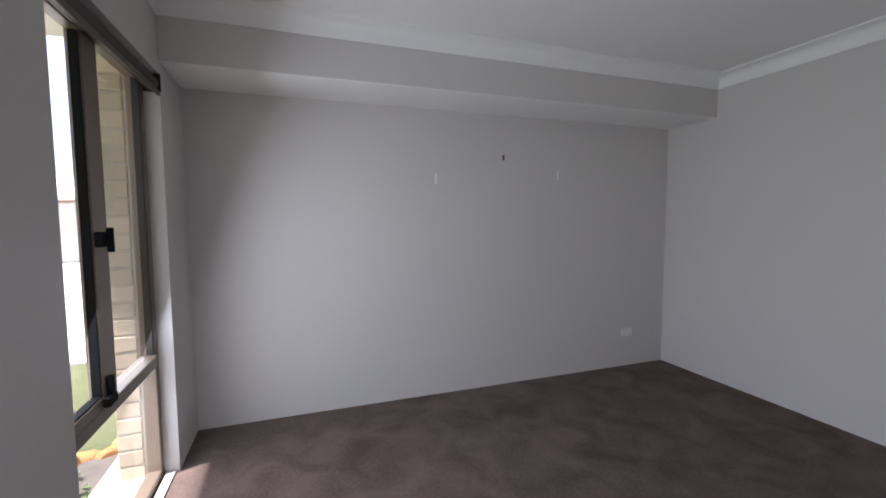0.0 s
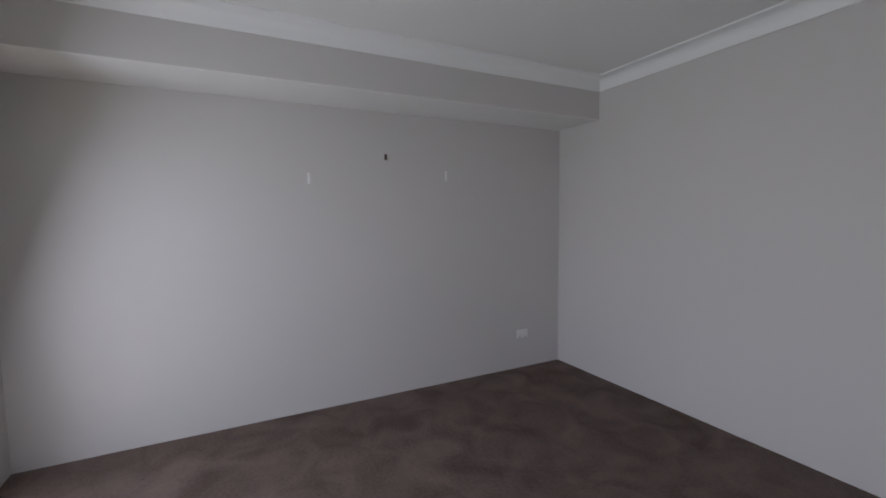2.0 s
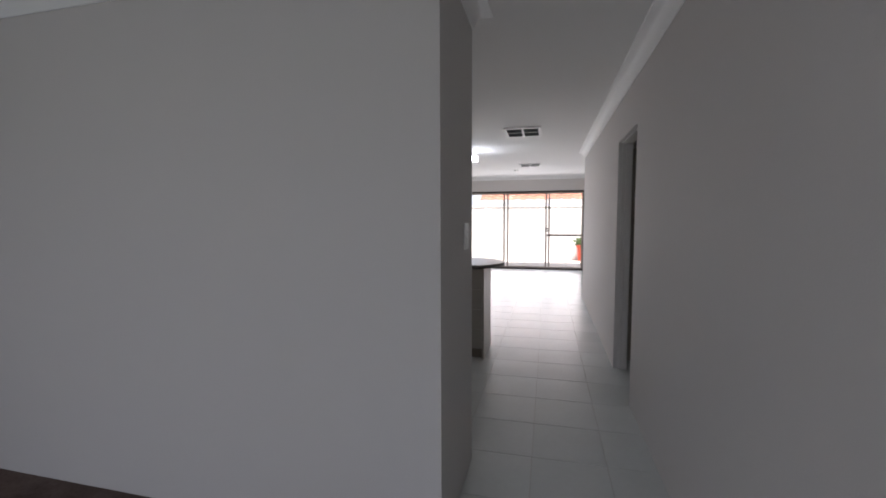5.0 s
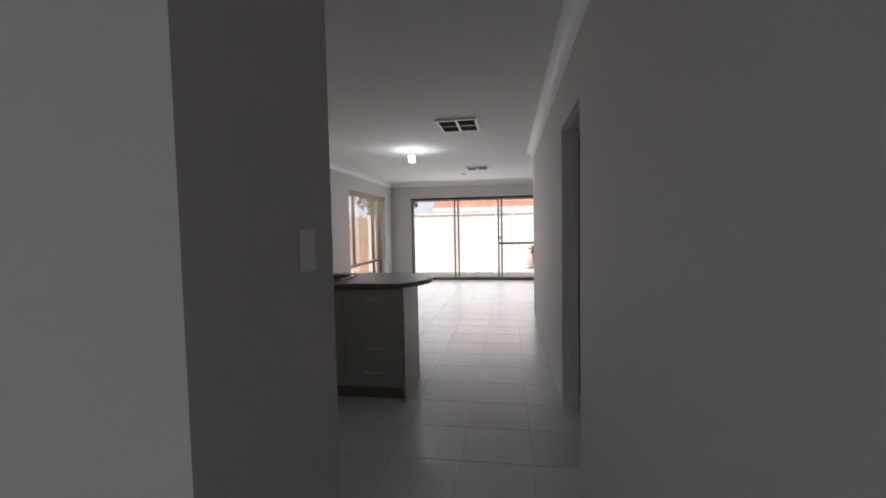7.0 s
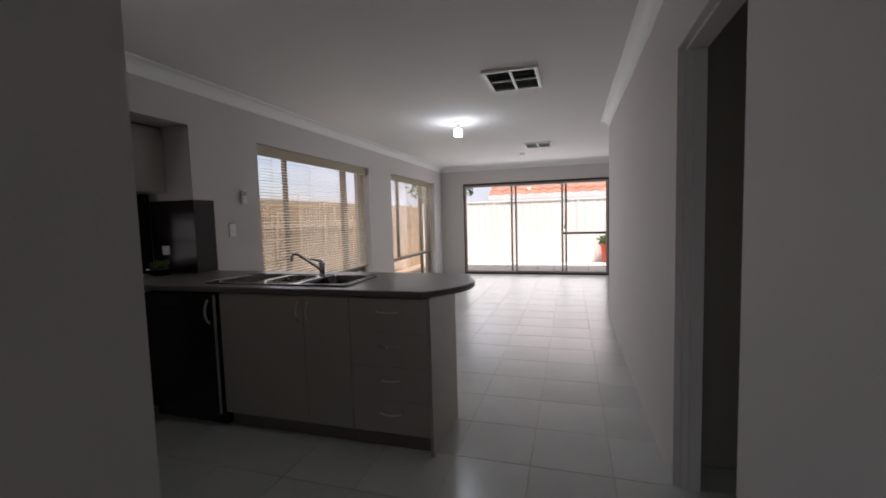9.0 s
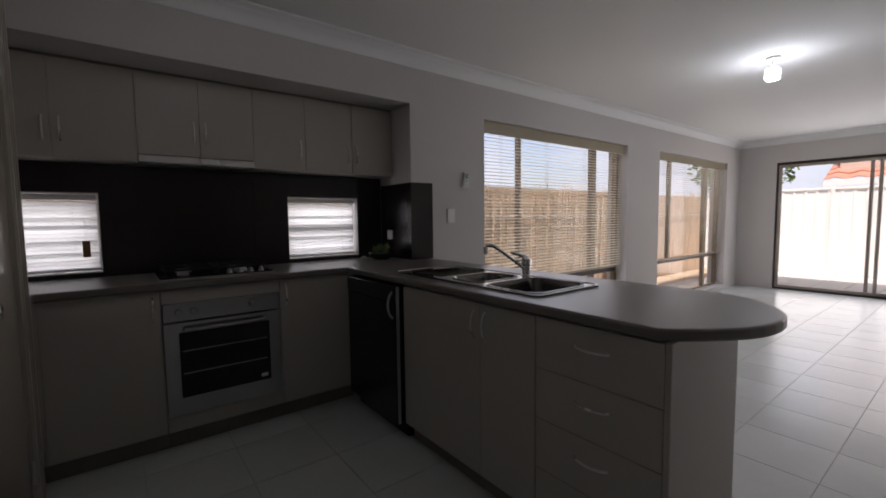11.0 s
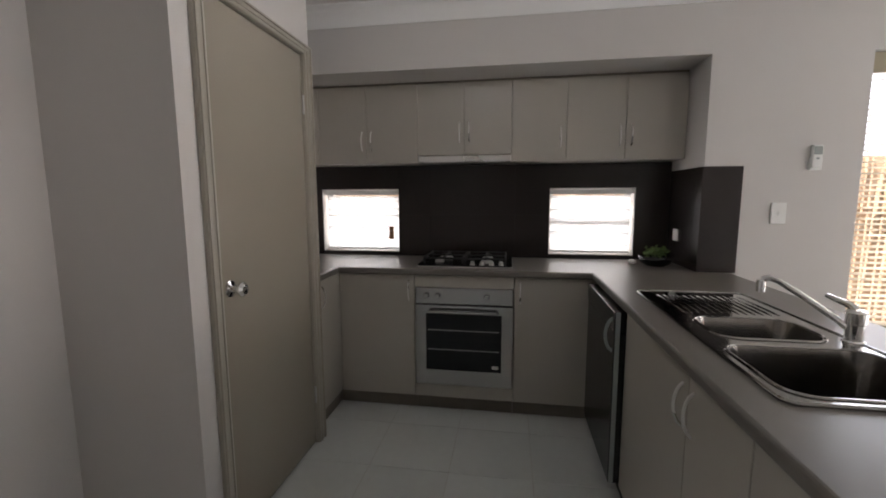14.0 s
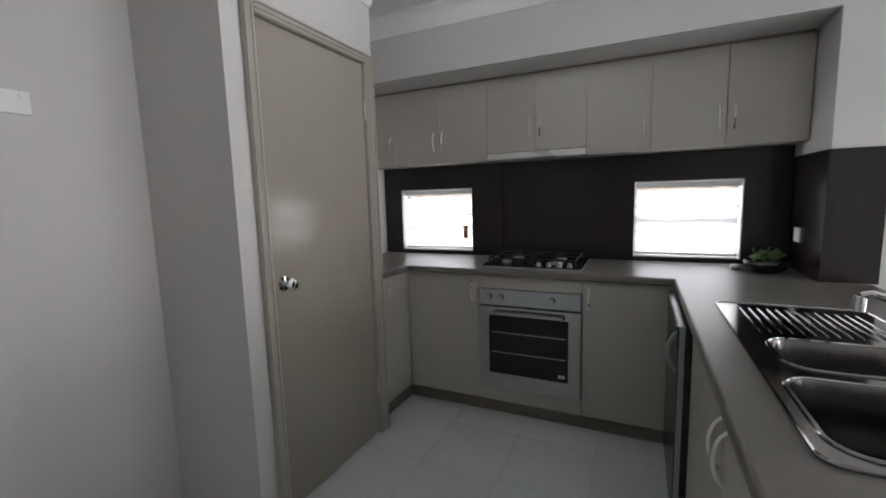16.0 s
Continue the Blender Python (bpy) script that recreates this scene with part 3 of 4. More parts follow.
tag = thing("blind_tassel", (-0.03, 1.01, 1.12), "brown wooden cord tassel hanging by a white blind", "tassel")
part("tag", box(-0.036, -0.026, 0.993, 1.028, 1.03, 1.125, 0.003), TASSEL, tag)
part("cord", tube([(-0.031, 1.01, 1.125), (-0.034, 1.01, 1.35)], 0.0012, 5), PLASTIC, tag)
part("knot", lathe([(0.002, -0.006), (0.006, 0.0), (0.002, 0.006)], (-0.024, 1.01, 1.095), (1, 0, 0), 10), CHROME, tag)

# sliding door
sd = thing("door_1", (2.55, Y_END + 0.06, 0), "brown aluminium three-panel glazed sliding door", "sliding door", kind="structure")
ya, yb = Y_END + 0.03, Y_END + 0.12
part("door_frame", boxes((SL0, SL0 + 0.022, ya, yb, 0.0, 2.06), (SL1 - 0.022, SL1, ya, yb, 0.0, 2.06), (SL0 + 0.022, SL1 - 0.022, ya, yb, 2.02, 2.06), (SL0 + 0.022, SL1 - 0.022, ya, yb, 0.0, 0.03), bevel=0.003), DARK_FRAME, sd)
for a, b, y in ((SL0 + 0.024, 2.20, ya + 0.01), (2.06, 3.27, ya + 0.045), (3.15, SL1 - 0.024, ya + 0.01)):
    leaf = part("door_leaf", boxes((a, a + 0.042, y, y + 0.03, 0.031, 2.018), (b - 0.042, b, y, y + 0.03, 0.031, 2.018), (a + 0.042, b - 0.042, y, y + 0.03, 0.031, 0.07), (a + 0.042, b - 0.042, y, y + 0.03, 1.975, 2.018), bevel=0.003), SLIDER, sd)
    pane(leaf, a + 0.042, b - 0.042, y + 0.012, y + 0.018, 0.07, 1.975)
part("mid_rail", box(3.193, SL1 - 0.067, ya + 0.006, ya + 0.044, 0.88, 0.925, 0.003), DARK_FRAME, sd, "dark brown middle rail")
part("handle", boxes((3.165, 3.19, ya - 0.03, ya + 0.009, 0.98, 1.10), (3.205, 3.225, ya - 0.025, ya + 0.009, 1.0, 1.08), bevel=0.005), BLACK, sd, "black door handle and lock")

# ---- pantry door ----
pd = thing("door_2", (1.31, 0.83, 0), "closed taupe enamel pantry door with a chrome knob", "door", kind="structure")
part("architrave", boxes((0.90, 0.965, 0.8505, 0.872, 0.0, 2.09), (1.662, 1.715, 0.8505, 0.872, 0.0, 2.09), (0.965, 1.662, 0.8505, 0.872, 2.042, 2.09), bevel=0.005), TRIM, pd)
part("architrave_bead", boxes((0.902, 0.912, 0.8725, 0.879, 0.0, 2.088), (1.703, 1.713, 0.8725, 0.879, 0.0, 2.088), (0.912, 1.703, 0.8725, 0.879, 2.078, 2.088), bevel=0.002), TRIM, pd)
part("architrave_bead", boxes((0.940, 0.948, 0.8725, 0.877, 0.0, 2.066), (1.672, 1.680, 0.8725, 0.877, 0.0, 2.066), (0.948, 1.672, 0.8725, 0.877, 2.058, 2.066), bevel=0.002), TRIM, pd)
part("jamb", boxes((0.936, 0.968, 0.752, 0.866, 0.0, 2.074), (1.659, 1.689, 0.752, 0.866, 0.0, 2.074), (0.968, 1.659, 0.752, 0.866, 2.040, 2.074), bevel=0.003), TRIM, pd)
leaf = part("door_leaf", box(0.971, 1.656, 0.815, 0.851, 0.012, 2.037, 0.003), DOOR, pd)
part("knob", lathe([(0.031, 0), (0.031, 0.006), (0.012, 0.01), (0.011, 0.03), (0.02, 0.036), (0.027, 0.047), (0.027, 0.056), (0.018, 0.066), (0.004, 0.068)], (1.602, 0.851, 1.004), (0, 1, 0)), CHROME, pd, "round chrome door knob", smooth=True)
part("strike", box(1.6565, 1.6585, 0.83, 0.856, 0.985, 1.02), STEEL, pd)
for z in (0.28, 1.80):
    part("hinge", lathe([(0.006, -0.045), (0.006, 0.045)], (0.969, 0.857, z), (0, 0, 1), 10), STEEL, pd, smooth=True)

# open doorway in the hall wall
dw = thing("door_3", (3.83, 2.03, 0), "plain open doorway with a white lining and part-open door", "doorway", kind="structure")
part("lining", boxes((X_RIGHT + 0.03, X_RIGHT + 0.112, 2.409, 2.4245, 0.0, 2.015), (X_RIGHT + 0.03, X_RIGHT + 0.112, 1.6455, 1.661, 0.0, 2.015), (X_RIGHT + 0.03, X_RIGHT + 0.112, 1.661, 2.409, 2.0, 2.0145)), WALL, dw)
part("stop", boxes((X_RIGHT + 0.06, X_RIGHT + 0.11, 2.394, 2.4085, 0.0, 1.999), bevel=0.002), WALL, dw)
part("door_leaf", boxes((3.89, 4.60, 2.62, 2.655, 0.01, 1.99), bevel=0.003), DOOR, dw, "taupe door standing open into the passage")

# ---- kitchen ----

def tile_run(parent, spans, mat, axis, face, thick):
    """Wall tiles as pieces: spans of (u0, u1, z0, z1) on a plane across x (axis 'x') or y."""
    for u0, u1, z0, z1 in spans:
        g = 0.0006
        dims = (face, face + thick, u0 + g, u1 - g, z0 + g, z1 - g) if axis == "x" else (u0 + g, u1 - g, face - thick, face, z0 + g, z1 - g)
        part("tile", box(*dims), mat, parent)


splash = solid("splashback", boxes((0.0005, 0.003, 0.345, 0.49, 0.90, 1.565), (0.0005, 0.003, 1.08, 2.15, 0.90, 1.565), (0.0005, 0.003, 2.71, 2.925, 0.90, 1.565),
                                   *[(0.0005, 0.003, a, b, 0.90, 0.94) for a, b in KW], *[(0.0005, 0.003, a, b, 1.40, 1.565) for a, b in KW]), DARK_GROUT, (0, 1.6, 0.9), "dark brown glossy tiled splashback behind the bench", "splashback", kind="structure")
tile_run(splash, [(0.345, 0.49, 0.915, 1.215), (0.345, 0.49, 1.215, 1.565), (0.49, 1.08, 1.40, 1.565), (1.08, 1.315, 0.915, 1.215), (1.08, 1.315, 1.215, 1.565),
                  (1.315, 1.915, 0.915, 1.215), (1.315, 1.915, 1.215, 1.565), (1.915, 2.15, 0.915, 1.215), (1.915, 2.15, 1.215, 1.565), (2.15, 2.71, 1.40, 1.565), (2.71, 2.918, 0.915, 1.215), (2.71, 2.918, 1.215, 1.565)], SPLASH, "x", 0.003, 0.008)
tile_run(splash, [(0.012, 0.24, 0.915, 1.503), (0.24, X_SIDE + 0.008, 0.915, 1.503)], SPLASH, "y", 2.9295, 0.008)
tile_run(splash, [(2.922, 3.123, 0.915, 1.503)], SPLASH, "x", X_SIDE + 0.0005, 0.008)

# bench top with a sink cut-out and a round bar end
end = [(2.595, 2.345), (2.635, 2.385), (2.68, 2.44), (2.72, 2.50)] + [(2.395 + 0.39 * math.cos(a), 2.715 + 0.39 * math.sin(a)) for a in (radians(-24 + 114 * k / 14) for k in range(15))]
BENCH_TOP = [(0.004, 0.345), (0.878, 0.345), (0.878, 0.845), (0.578, 0.845), (0.578, 2.345)] + end + [(0.475, 3.105), (0.475, 2.92), (0.004, 2.92)]
bowls = [(1.445, 1.665, 2.515, 2.812), (1.735, 2.045, 2.482, 2.842)]
cut = rounded(1.04, 2.065, 2.465, 2.865, 0.03)
top = thing("benchtop", (1.3, 2.5, 0.875), "mottled brown laminate benchtop with a rounded bar end", "benchtop")
slab_top = part("top", prism(BENCH_TOP, 0.877, 0.915, [cut]), BENCH, top)
mod = slab_top.modifiers.new("round", "BEVEL")
mod.width, mod.segments, mod.limit_method, mod.angle_limit = 0.010, 3, "ANGLE", radians(40)


def cabinet(name, label, x0, x1, y0, y1, z0, z1, group):
    c = thing(name, ((x0 + x1) / 2, (y0 + y1) / 2, z0), label, "cabinet", group)
    part("body", box(x0, x1, y0, y1, z0, z1, 0.001), LAMINATE, c)
    return c


G = 0.0012
BASE, UPPER = "kitchen base cabinets", "kitchen wall cabinets"
# back run, fronts face +x
c = cabinet("base_cabinet", "taupe laminate base cabinet beside the oven with one door", 0.02, 0.525, 0.845, 1.314, 0.10, 0.876, BASE)
d = part("door", box(0.527, 0.545, 0.845 + G, 1.314 - G, 0.105, 0.872, 0.002), LAMINATE, c)
part("handle", bow((0.545, 1.279, 0.84), (0.545, 1.279, 0.715), (1, 0, 0)), HANDLE, d, "curved steel handle", True)
part("filler", box(0.527, 0.544, 0.8335, 0.8455, 0.105, 0.872), LAMINATE, c)
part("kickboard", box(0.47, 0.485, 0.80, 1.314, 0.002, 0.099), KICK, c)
c = cabinet("base_cabinet", "taupe laminate base cabinet between oven and dishwasher", 0.02, 0.525, 1.916, 2.362, 0.10, 0.876, BASE)
d = part("door", box(0.527, 0.545, 1.916 + G, 2.362 - G, 0.105, 0.872, 0.002), LAMINATE, c)
part("handle", bow((0.545, 1.949, 0.84), (0.545, 1.949, 0.715), (1, 0, 0)), HANDLE, d, "curved steel handle", True)
part("kickboard", box(0.47, 0.485, 1.916, 2.41, 0.002, 0.099), KICK, c)
c = cabinet("base_cabinet", "taupe laminate corner base cabinet beside the pantry", 0.02, 0.876, 0.345, 0.812, 0.10, 0.876, BASE)
d = part("door", box(0.548, 0.876, 0.814, 0.832, 0.105, 0.872, 0.002), LAMINATE, c)
part("handle", bow((0.80, 0.832, 0.84), (0.80, 0.832, 0.715), (0, 1, 0)), HANDLE, d, "curved steel handle", True)
part("kickboard", box(0.487, 0.876, 0.785, 0.80, 0.002, 0.099), KICK, c)

# oven in its housing
c = cabinet("oven_housing", "taupe laminate oven housing under the bench", 0.02, 0.505, 1.316, 1.914, 0.10, 0.876, BASE)
part("top_rail", box(0.507, 0.545, 1.316, 1.914, 0.800, 0.876, 0.002), LAMINATE, c)
part("bottom_rail", box(0.507, 0.545, 1.316, 1.914, 0.105, 0.186, 0.002), LAMINATE, c)
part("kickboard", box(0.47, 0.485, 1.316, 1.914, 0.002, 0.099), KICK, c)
ov = thing("oven", (0.52, 1.615, 0.19), "stainless steel built-in electric oven with a dark glass door", "oven")
part("panel", box(0.507, 0.552, 1.320, 1.910, 0.700, 0.797, 0.003), OVEN_STEEL, ov)
for y in (1.389, 1.459, 1.754):
    part("knob", lathe([(0.017, 0), (0.017, 0.012), (0.013, 0.02)], (0.552, y, 0.75), (1, 0, 0), 16), OVEN_STEEL, ov, smooth=True)
door = part("oven_door", box(0.507, 0.534, 1.320, 1.910, 0.190, 0.692, 0.002), OVEN_STEEL, ov)
for y0, y1, z0, z1, piece in ((1.320, 1.386, 0.190, 0.692, "stile"), (1.844, 1.910, 0.190, 0.692, "stile"), (1.386, 1.844, 0.190, 0.285, "rail"), (1.386, 1.844, 0.640, 0.692, "rail")):
    part(piece, box(0.5345, 0.555, y0, y1, z0, z1), OVEN_STEEL, door)
part("glass", box(0.5345, 0.552, 1.387, 1.843, 0.286, 0.639, 0.002), DARK_GLASS, door)
part("rack", boxes((0.5525, 0.5545, 1.399, 1.829, 0.534, 0.540), (0.5525, 0.5545, 1.399, 1.829, 0.412, 0.418)), RACK, door, "dim steel oven rack line")
part("badge", box(0.5525, 0.5535, 1.789, 1.826, 0.305, 0.325), PALE_FRAME, door)
part("handle", tube([(0.555, 1.409, 0.655), (0.585, 1.414, 0.66), (0.590, 1.464, 0.66), (0.592, 1.614, 0.66), (0.590, 1.764, 0.66), (0.585, 1.814, 0.66), (0.555, 1.819, 0.655)], 0.008), OVEN_STEEL, door, "steel bar handle", True)

# gas hob
hob = thing("gas_hob", (0.24, 1.605, 0.915), "black gas hob with cast-iron trivets and steel knobs", "hob")
part("plate", prism(rounded(0.06, 0.50, 1.315, 1.905, 0.02), 0.9155, 0.922), STEEL, hob)
part("tray", prism(rounded(0.065, 0.493, 1.32, 1.90, 0.02), 0.9225, 0.928), BLACK, hob)
for x, y, r in ((0.18, 1.46, 0.045), (0.18, 1.74, 0.035), (0.36, 1.44, 0.03), (0.36, 1.74, 0.04)):
    b = part("burner", lathe([(r, 0), (r, 0.008), (r * 0.85, 0.012), (r * 0.8, 0.02), (r * 0.3, 0.022)], (x, y, 0.928)), STEEL, hob, smooth=True)
    part("cap", lathe([(r * 0.9, 0), (r * 0.78, 0.006), (r * 0.5, 0.009)], (x, y, 0.950), seg=18), IRON, b, smooth=True)
for y0, y1 in ((1.345, 1.60), (1.605, 1.865)):
    g = bmesh.new()
    for x in (0.105, 0.265, 0.425):
        box(x - 0.005, x + 0.005, y0, y1, 0.955, 0.967, 0.002, g, 1)
    for y in (y0 + 0.005, (y0 + y1) / 2, y1 - 0.005):
        box(0.105, 0.425, y - 0.005, y + 0.005, 0.9555, 0.9675, 0.002, g, 1)
    for x in (0.105, 0.425):
        for y in (y0 + 0.006, y1 - 0.006):
            box(x - 0.005, x + 0.005, y - 0.005, y + 0.005, 0.9285, 0.957, 0, g)
    part("trivet", g, IRON, hob)
for k in range(4):
    part("knob", lathe([(0.017, 0), (0.017, 0.004), (0.014, 0.006), (0.012, 0.022), (0.009, 0.024)], (0.463, 1.66 + 0.058 * k, 0.928), seg=16), STEEL, hob, smooth=True)

# wall cabinets
def upper(y0, y1, doors, label, z0=1.567):
    c = cabinet("wall_cabinet", label, 0.014, 0.186, y0 + 0.0005, y1 - 0.0005, z0, 2.074, UPPER)
    for a, b, h in doors:
        d = part("door", box(0.188, 0.206, a + G, b - G, z0 + 0.002, 2.072, 0.002), LAMINATE, c)
        if h:
            part("handle", bow((0.206, h, z0 + 0.21), (0.206, h, z0 + 0.085), (1, 0, 0)), HANDLE, d, "curved steel handle", True)
    return c


upper(0.345, 0.575, [(0.345, 0.575, 0.54)], "taupe laminate single wall cabinet in the kitchen corner")
upper(0.575, 1.27, [(0.575, 0.915, 0.885), (0.915, 1.27, 0.950)], "taupe laminate two-door wall cabinet over a small window")
upper(1.27, 1.885, [(1.27, 1.58, 1.55), (1.58, 1.885, 1.612)], "taupe laminate wall cabinet above the rangehood", 1.612)
upper(1.885, 2.225, [(1.885, 2.225, 2.19)], "taupe laminate single-door wall cabinet beside the rangehood")
upper(2.225, 2.925, [(2.225, 2.578, 2.545), (2.578, 2.925, 2.612)], "taupe laminate two-door wall cabinet at the niche end")
# dark strip drawn in place of the shade between cabinet tops and bulkhead
solid("soffit_filler", boxes((0.012, 0.19, 0.345, 2.925, 2.0755, 2.089)), KICK, (0.1, 1.6, 2.06), "dark strip standing in for the shade above the wall cabinets", "filler")
rh = thing("rangehood", (0.12, 1.58, 1.565), "slim stainless slide-out rangehood under a wall cabinet", "rangehood")
part("body", box(0.014, 0.19, 1.272, 1.883, 1.572, 1.610, 0.002), GREY_PLASTIC, rh)
part("front_lip", box(0.191, 0.216, 1.272, 1.883, 1.570, 1.609, 0.004), HANDLE, rh, "brushed steel front lip")
part("filter", box(0.03, 0.185, 1.30, 1.86, 1.566, 1.5715), STEEL, rh)

# peninsula, fronts face -y
YF = 2.362
dwsh = thing("dishwasher", (0.95, 2.62, 0.0), "black freestanding dishwasher under the bench", "dishwasher")
part("body", box(0.625, 1.222, 2.387, 2.90, 0.012, 0.868, 0.004), BLACK, dwsh)
dd = part("door", box(0.627, 1.220, 2.319, 2.385, 0.105, 0.775, 0.006), BLACK, dwsh)
part("control_panel", box(0.627, 1.220, 2.315, 2.385, 0.778, 0.866, 0.006), BLACK, dwsh)
part("handle", bow((1.19, 2.319, 0.835), (1.19, 2.319, 0.69), (0, -1, 0), 0.030, 0.007), GREY_PLASTIC, dd, "curved grey door handle", True)
part("edge_strip", box(1.2205, 1.225, 2.322, 2.340, 0.105, 0.866, 0.001), GREY_PLASTIC, dwsh)
part("kickboard", box(0.627, 1.220, 2.422, 2.437, 0.003, 0.10), BLACK, dwsh)
c = cabinet("sink_cabinet", "taupe laminate sink cabinet with two doors", 1.232, 2.142, 2.384, 2.84, 0.10, 0.68, BASE)
part("rail", boxes((1.232, 2.142, 2.384, 2.399, 0.6805, 0.875)), LAMINATE, c)
for a, b, h in ((1.232, 1.84, 1.808), (1.84, 2.142, 1.875)):
    d = part("door", box(a + G, b - G, YF, YF + 0.018, 0.105, 0.868, 0.002), LAMINATE, c)
    part("handle", bow((h, YF, 0.835), (h, YF, 0.71), (0, -1, 0)), HANDLE, d, "curved steel handle", True)
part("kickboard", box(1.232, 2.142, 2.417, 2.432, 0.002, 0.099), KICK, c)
c = cabinet("drawer_cabinet", "taupe laminate bank of four kitchen drawers", 2.144, 2.608, 2.384, 2.84, 0.10, 0.872, BASE)
for k in range(4):
    z0, z1 = 0.105 + 0.1915 * k, 0.105 + 0.1915 * (k + 1)
    d = part("drawer_front", box(2.144 + G, 2.608 - G, YF, YF + 0.018, z0 + G, z1 - G, 0.002), LAMINATE, c)
    part("handle", bow((2.313, YF, z1 - 0.075), (2.439, YF, z1 - 0.075), (0, -1, 0)), HANDLE, d, "curved steel handle", True)
part("kickboard", box(2.144, 2.608, 2.417, 2.432, 0.002, 0.099), KICK, c)
solid("end_panel", boxes((2.610, 2.628, 2.357, 2.862, 0.002, 0.876), bevel=0.002), LAMINATE, (2.65, 2.6, 0), "taupe laminate end panel of the peninsula", "panel")
solid("back_panel", boxes((0.48, 2.609, 2.845, 2.862, 0.002, 0.876), bevel=0.002), LAMINATE, (1.5, 2.85, 0), "taupe laminate back panel of the peninsula", "panel")

# sink
sk = thing("sink", (1.54, 2.66, 0.90), "stainless steel one-and-a-half bowl sink with a ribbed drainer", "sink")
rims = [rounded(*b, 0.06) for b in bowls]
deck = prism(rounded(1.02, 2.085, 2.445, 2.884, 0.035), 0.9155, 0.9215, rims)
ob = part("deck", deck, SINK, sk)
mod = ob.modifiers.new("round", "BEVEL")
mod.width, mod.segments, mod.limit_method, mod.angle_limit = 0.0025, 2, "ANGLE", radians(40)
for (x0, x1, y0, y1), deep in zip(bowls, (0.13, 0.18)):
    bm = bmesh.new()
    rings = []
    for inset, z, r in ((0, 0.9215, 0.06), (0.004, 0.90, 0.06), (0.018, 0.9215 - deep + 0.03, 0.055), (0.05, 0.9215 - deep, 0.045)):
        rings.append([bm.verts.new((x, y, z)) for x, y in rounded(x0 + inset, x1 - inset, y0 + inset, y1 - inset, r)])
    for a, b in zip(rings, rings[1:]):
        for k in range(len(a)):
            bm.faces.new((a[k], a[(k + 1) % len(a)], b[(k + 1) % len(b)], b[k]))
    bm.faces.new(rings[-1])
    part("bowl", bm, BOWL, sk, "pressed steel bowl with its inner shade in the colour", True)
    part("rim", tube([(x, y, 0.9225) for x, y in rounded(x0 - 0.008, x1 + 0.008, y0 - 0.008, y1 + 0.008, 0.066)] + [(x1 + 0.008, y1 - 0.058, 0.9225)], 0.004, 6), SINK, sk, smooth=True)
    part("drain", lathe([(0.035, 0), (0.035, 0.003), (0.025, 0.001)], ((x0 + x1) / 2, (y0 + y1) / 2, 0.9217 - deep), seg=18), CHROME, sk)
part("outer_rim", tube([(x, y, 0.9215) for x, y in rounded(1.025, 2.080, 2.450, 2.879, 0.033)] + [(2.080, 2.846, 0.9215)], 0.0045, 6), SINK, sk, smooth=True)
for k in range(13):
    y = 2.515 + 0.0262 * k
    part("drainer_rib", tube([(1.10, y, 0.9200), (1.12, y, 0.9215), (1.36, y, 0.9222), (1.385, y, 0.9200)], 0.0032, 8), SINK, sk, smooth=True)

tap = thing("mixer_tap", (1.655, 2.868, 0.92), "chrome swivel mixer tap with a long arched spout", "tap")
part("body", lathe([(0.027, 0), (0.027, 0.01), (0.022, 0.014), (0.022, 0.060), (0.026, 0.064), (0.026, 0.095), (0.02, 0.102)], (1.655, 2.868, 0.915)), CHROME, tap, smooth=True)
part("spout", tube([(1.652, 2.86, 0.955), (1.635, 2.83, 0.985), (1.60, 2.755, 1.045), (1.578, 2.705, 1.082), (1.568, 2.684, 1.089), (1.561, 2.668, 1.082)], 0.0095), CHROME, tap, smooth=True)
part("aerator", lathe([(0.0125, 0), (0.0125, 0.036), (0.010, 0.038)], (1.559, 2.666, 1.044)), CHROME, tap, smooth=True)
part("lever", tube([(1.655, 2.868, 1.012), (1.640, 2.862, 1.026), (1.570, 2.845, 1.040)], [0.014, 0.011, 0.007]), CHROME, tap, smooth=True)


# ---- plates, switches and small wall things ----
def plate(name, label, centre, normal, width, height, rockers, sideways=True):
    """A wall plate on a wall whose outward side is +x, -x, +y or -y."""
    c, n = Vector(centre), Vector(normal)
    u = Vector((-n.y, n.x, 0))
    t = thing(name, centre, label, "outlet" if "outlet" in name else "switch")

    def slab_at(du, dz, w, h, d0, d1, bevel):
        p, q = c + u * (du - w / 2) + n * d0, c + u * (du + w / 2) + n * d1
        return box(min(p.x, q.x), max(p.x, q.x), min(p.y, q.y), max(p.y, q.y), c.z + dz - h / 2, c.z + dz + h / 2, bevel)

    part("plate", slab_at(0, 0, width, height, 0.0005, 0.010, 0.003), PLASTIC, t)
    for du, dz in rockers:
        part("rocker", slab_at(du, dz, 0.012, 0.018, 0.0102, 0.0145, 0.002), PLASTIC, t)
    return t


o = plate("power_outlet", "white double power outlet low on the wall", (0.0, -0.423, 0.308), (1, 0, 0), 0.118, 0.074, [(-0.035, 0.022), (0.035, 0.022)])
for y in (-0.453, -0.393):
    part("socket", boxes((0.0102, 0.0108, y - 0.009, y - 0.006, 0.285, 0.295), (0.0102, 0.0108, y + 0.006, y + 0.009, 0.285, 0.295), (0.0102, 0.0108, y - 0.0015, y + 0.0015, 0.272, 0.281)), VENT_DARK, o)
plate("light_switch", "white two-rocker light switch plate on the hall wall", (X_HALL, 0.499, 1.272), (1, 0, 0), 0.088, 0.13, [(0.0, 0.022), (0.0, -0.018)])
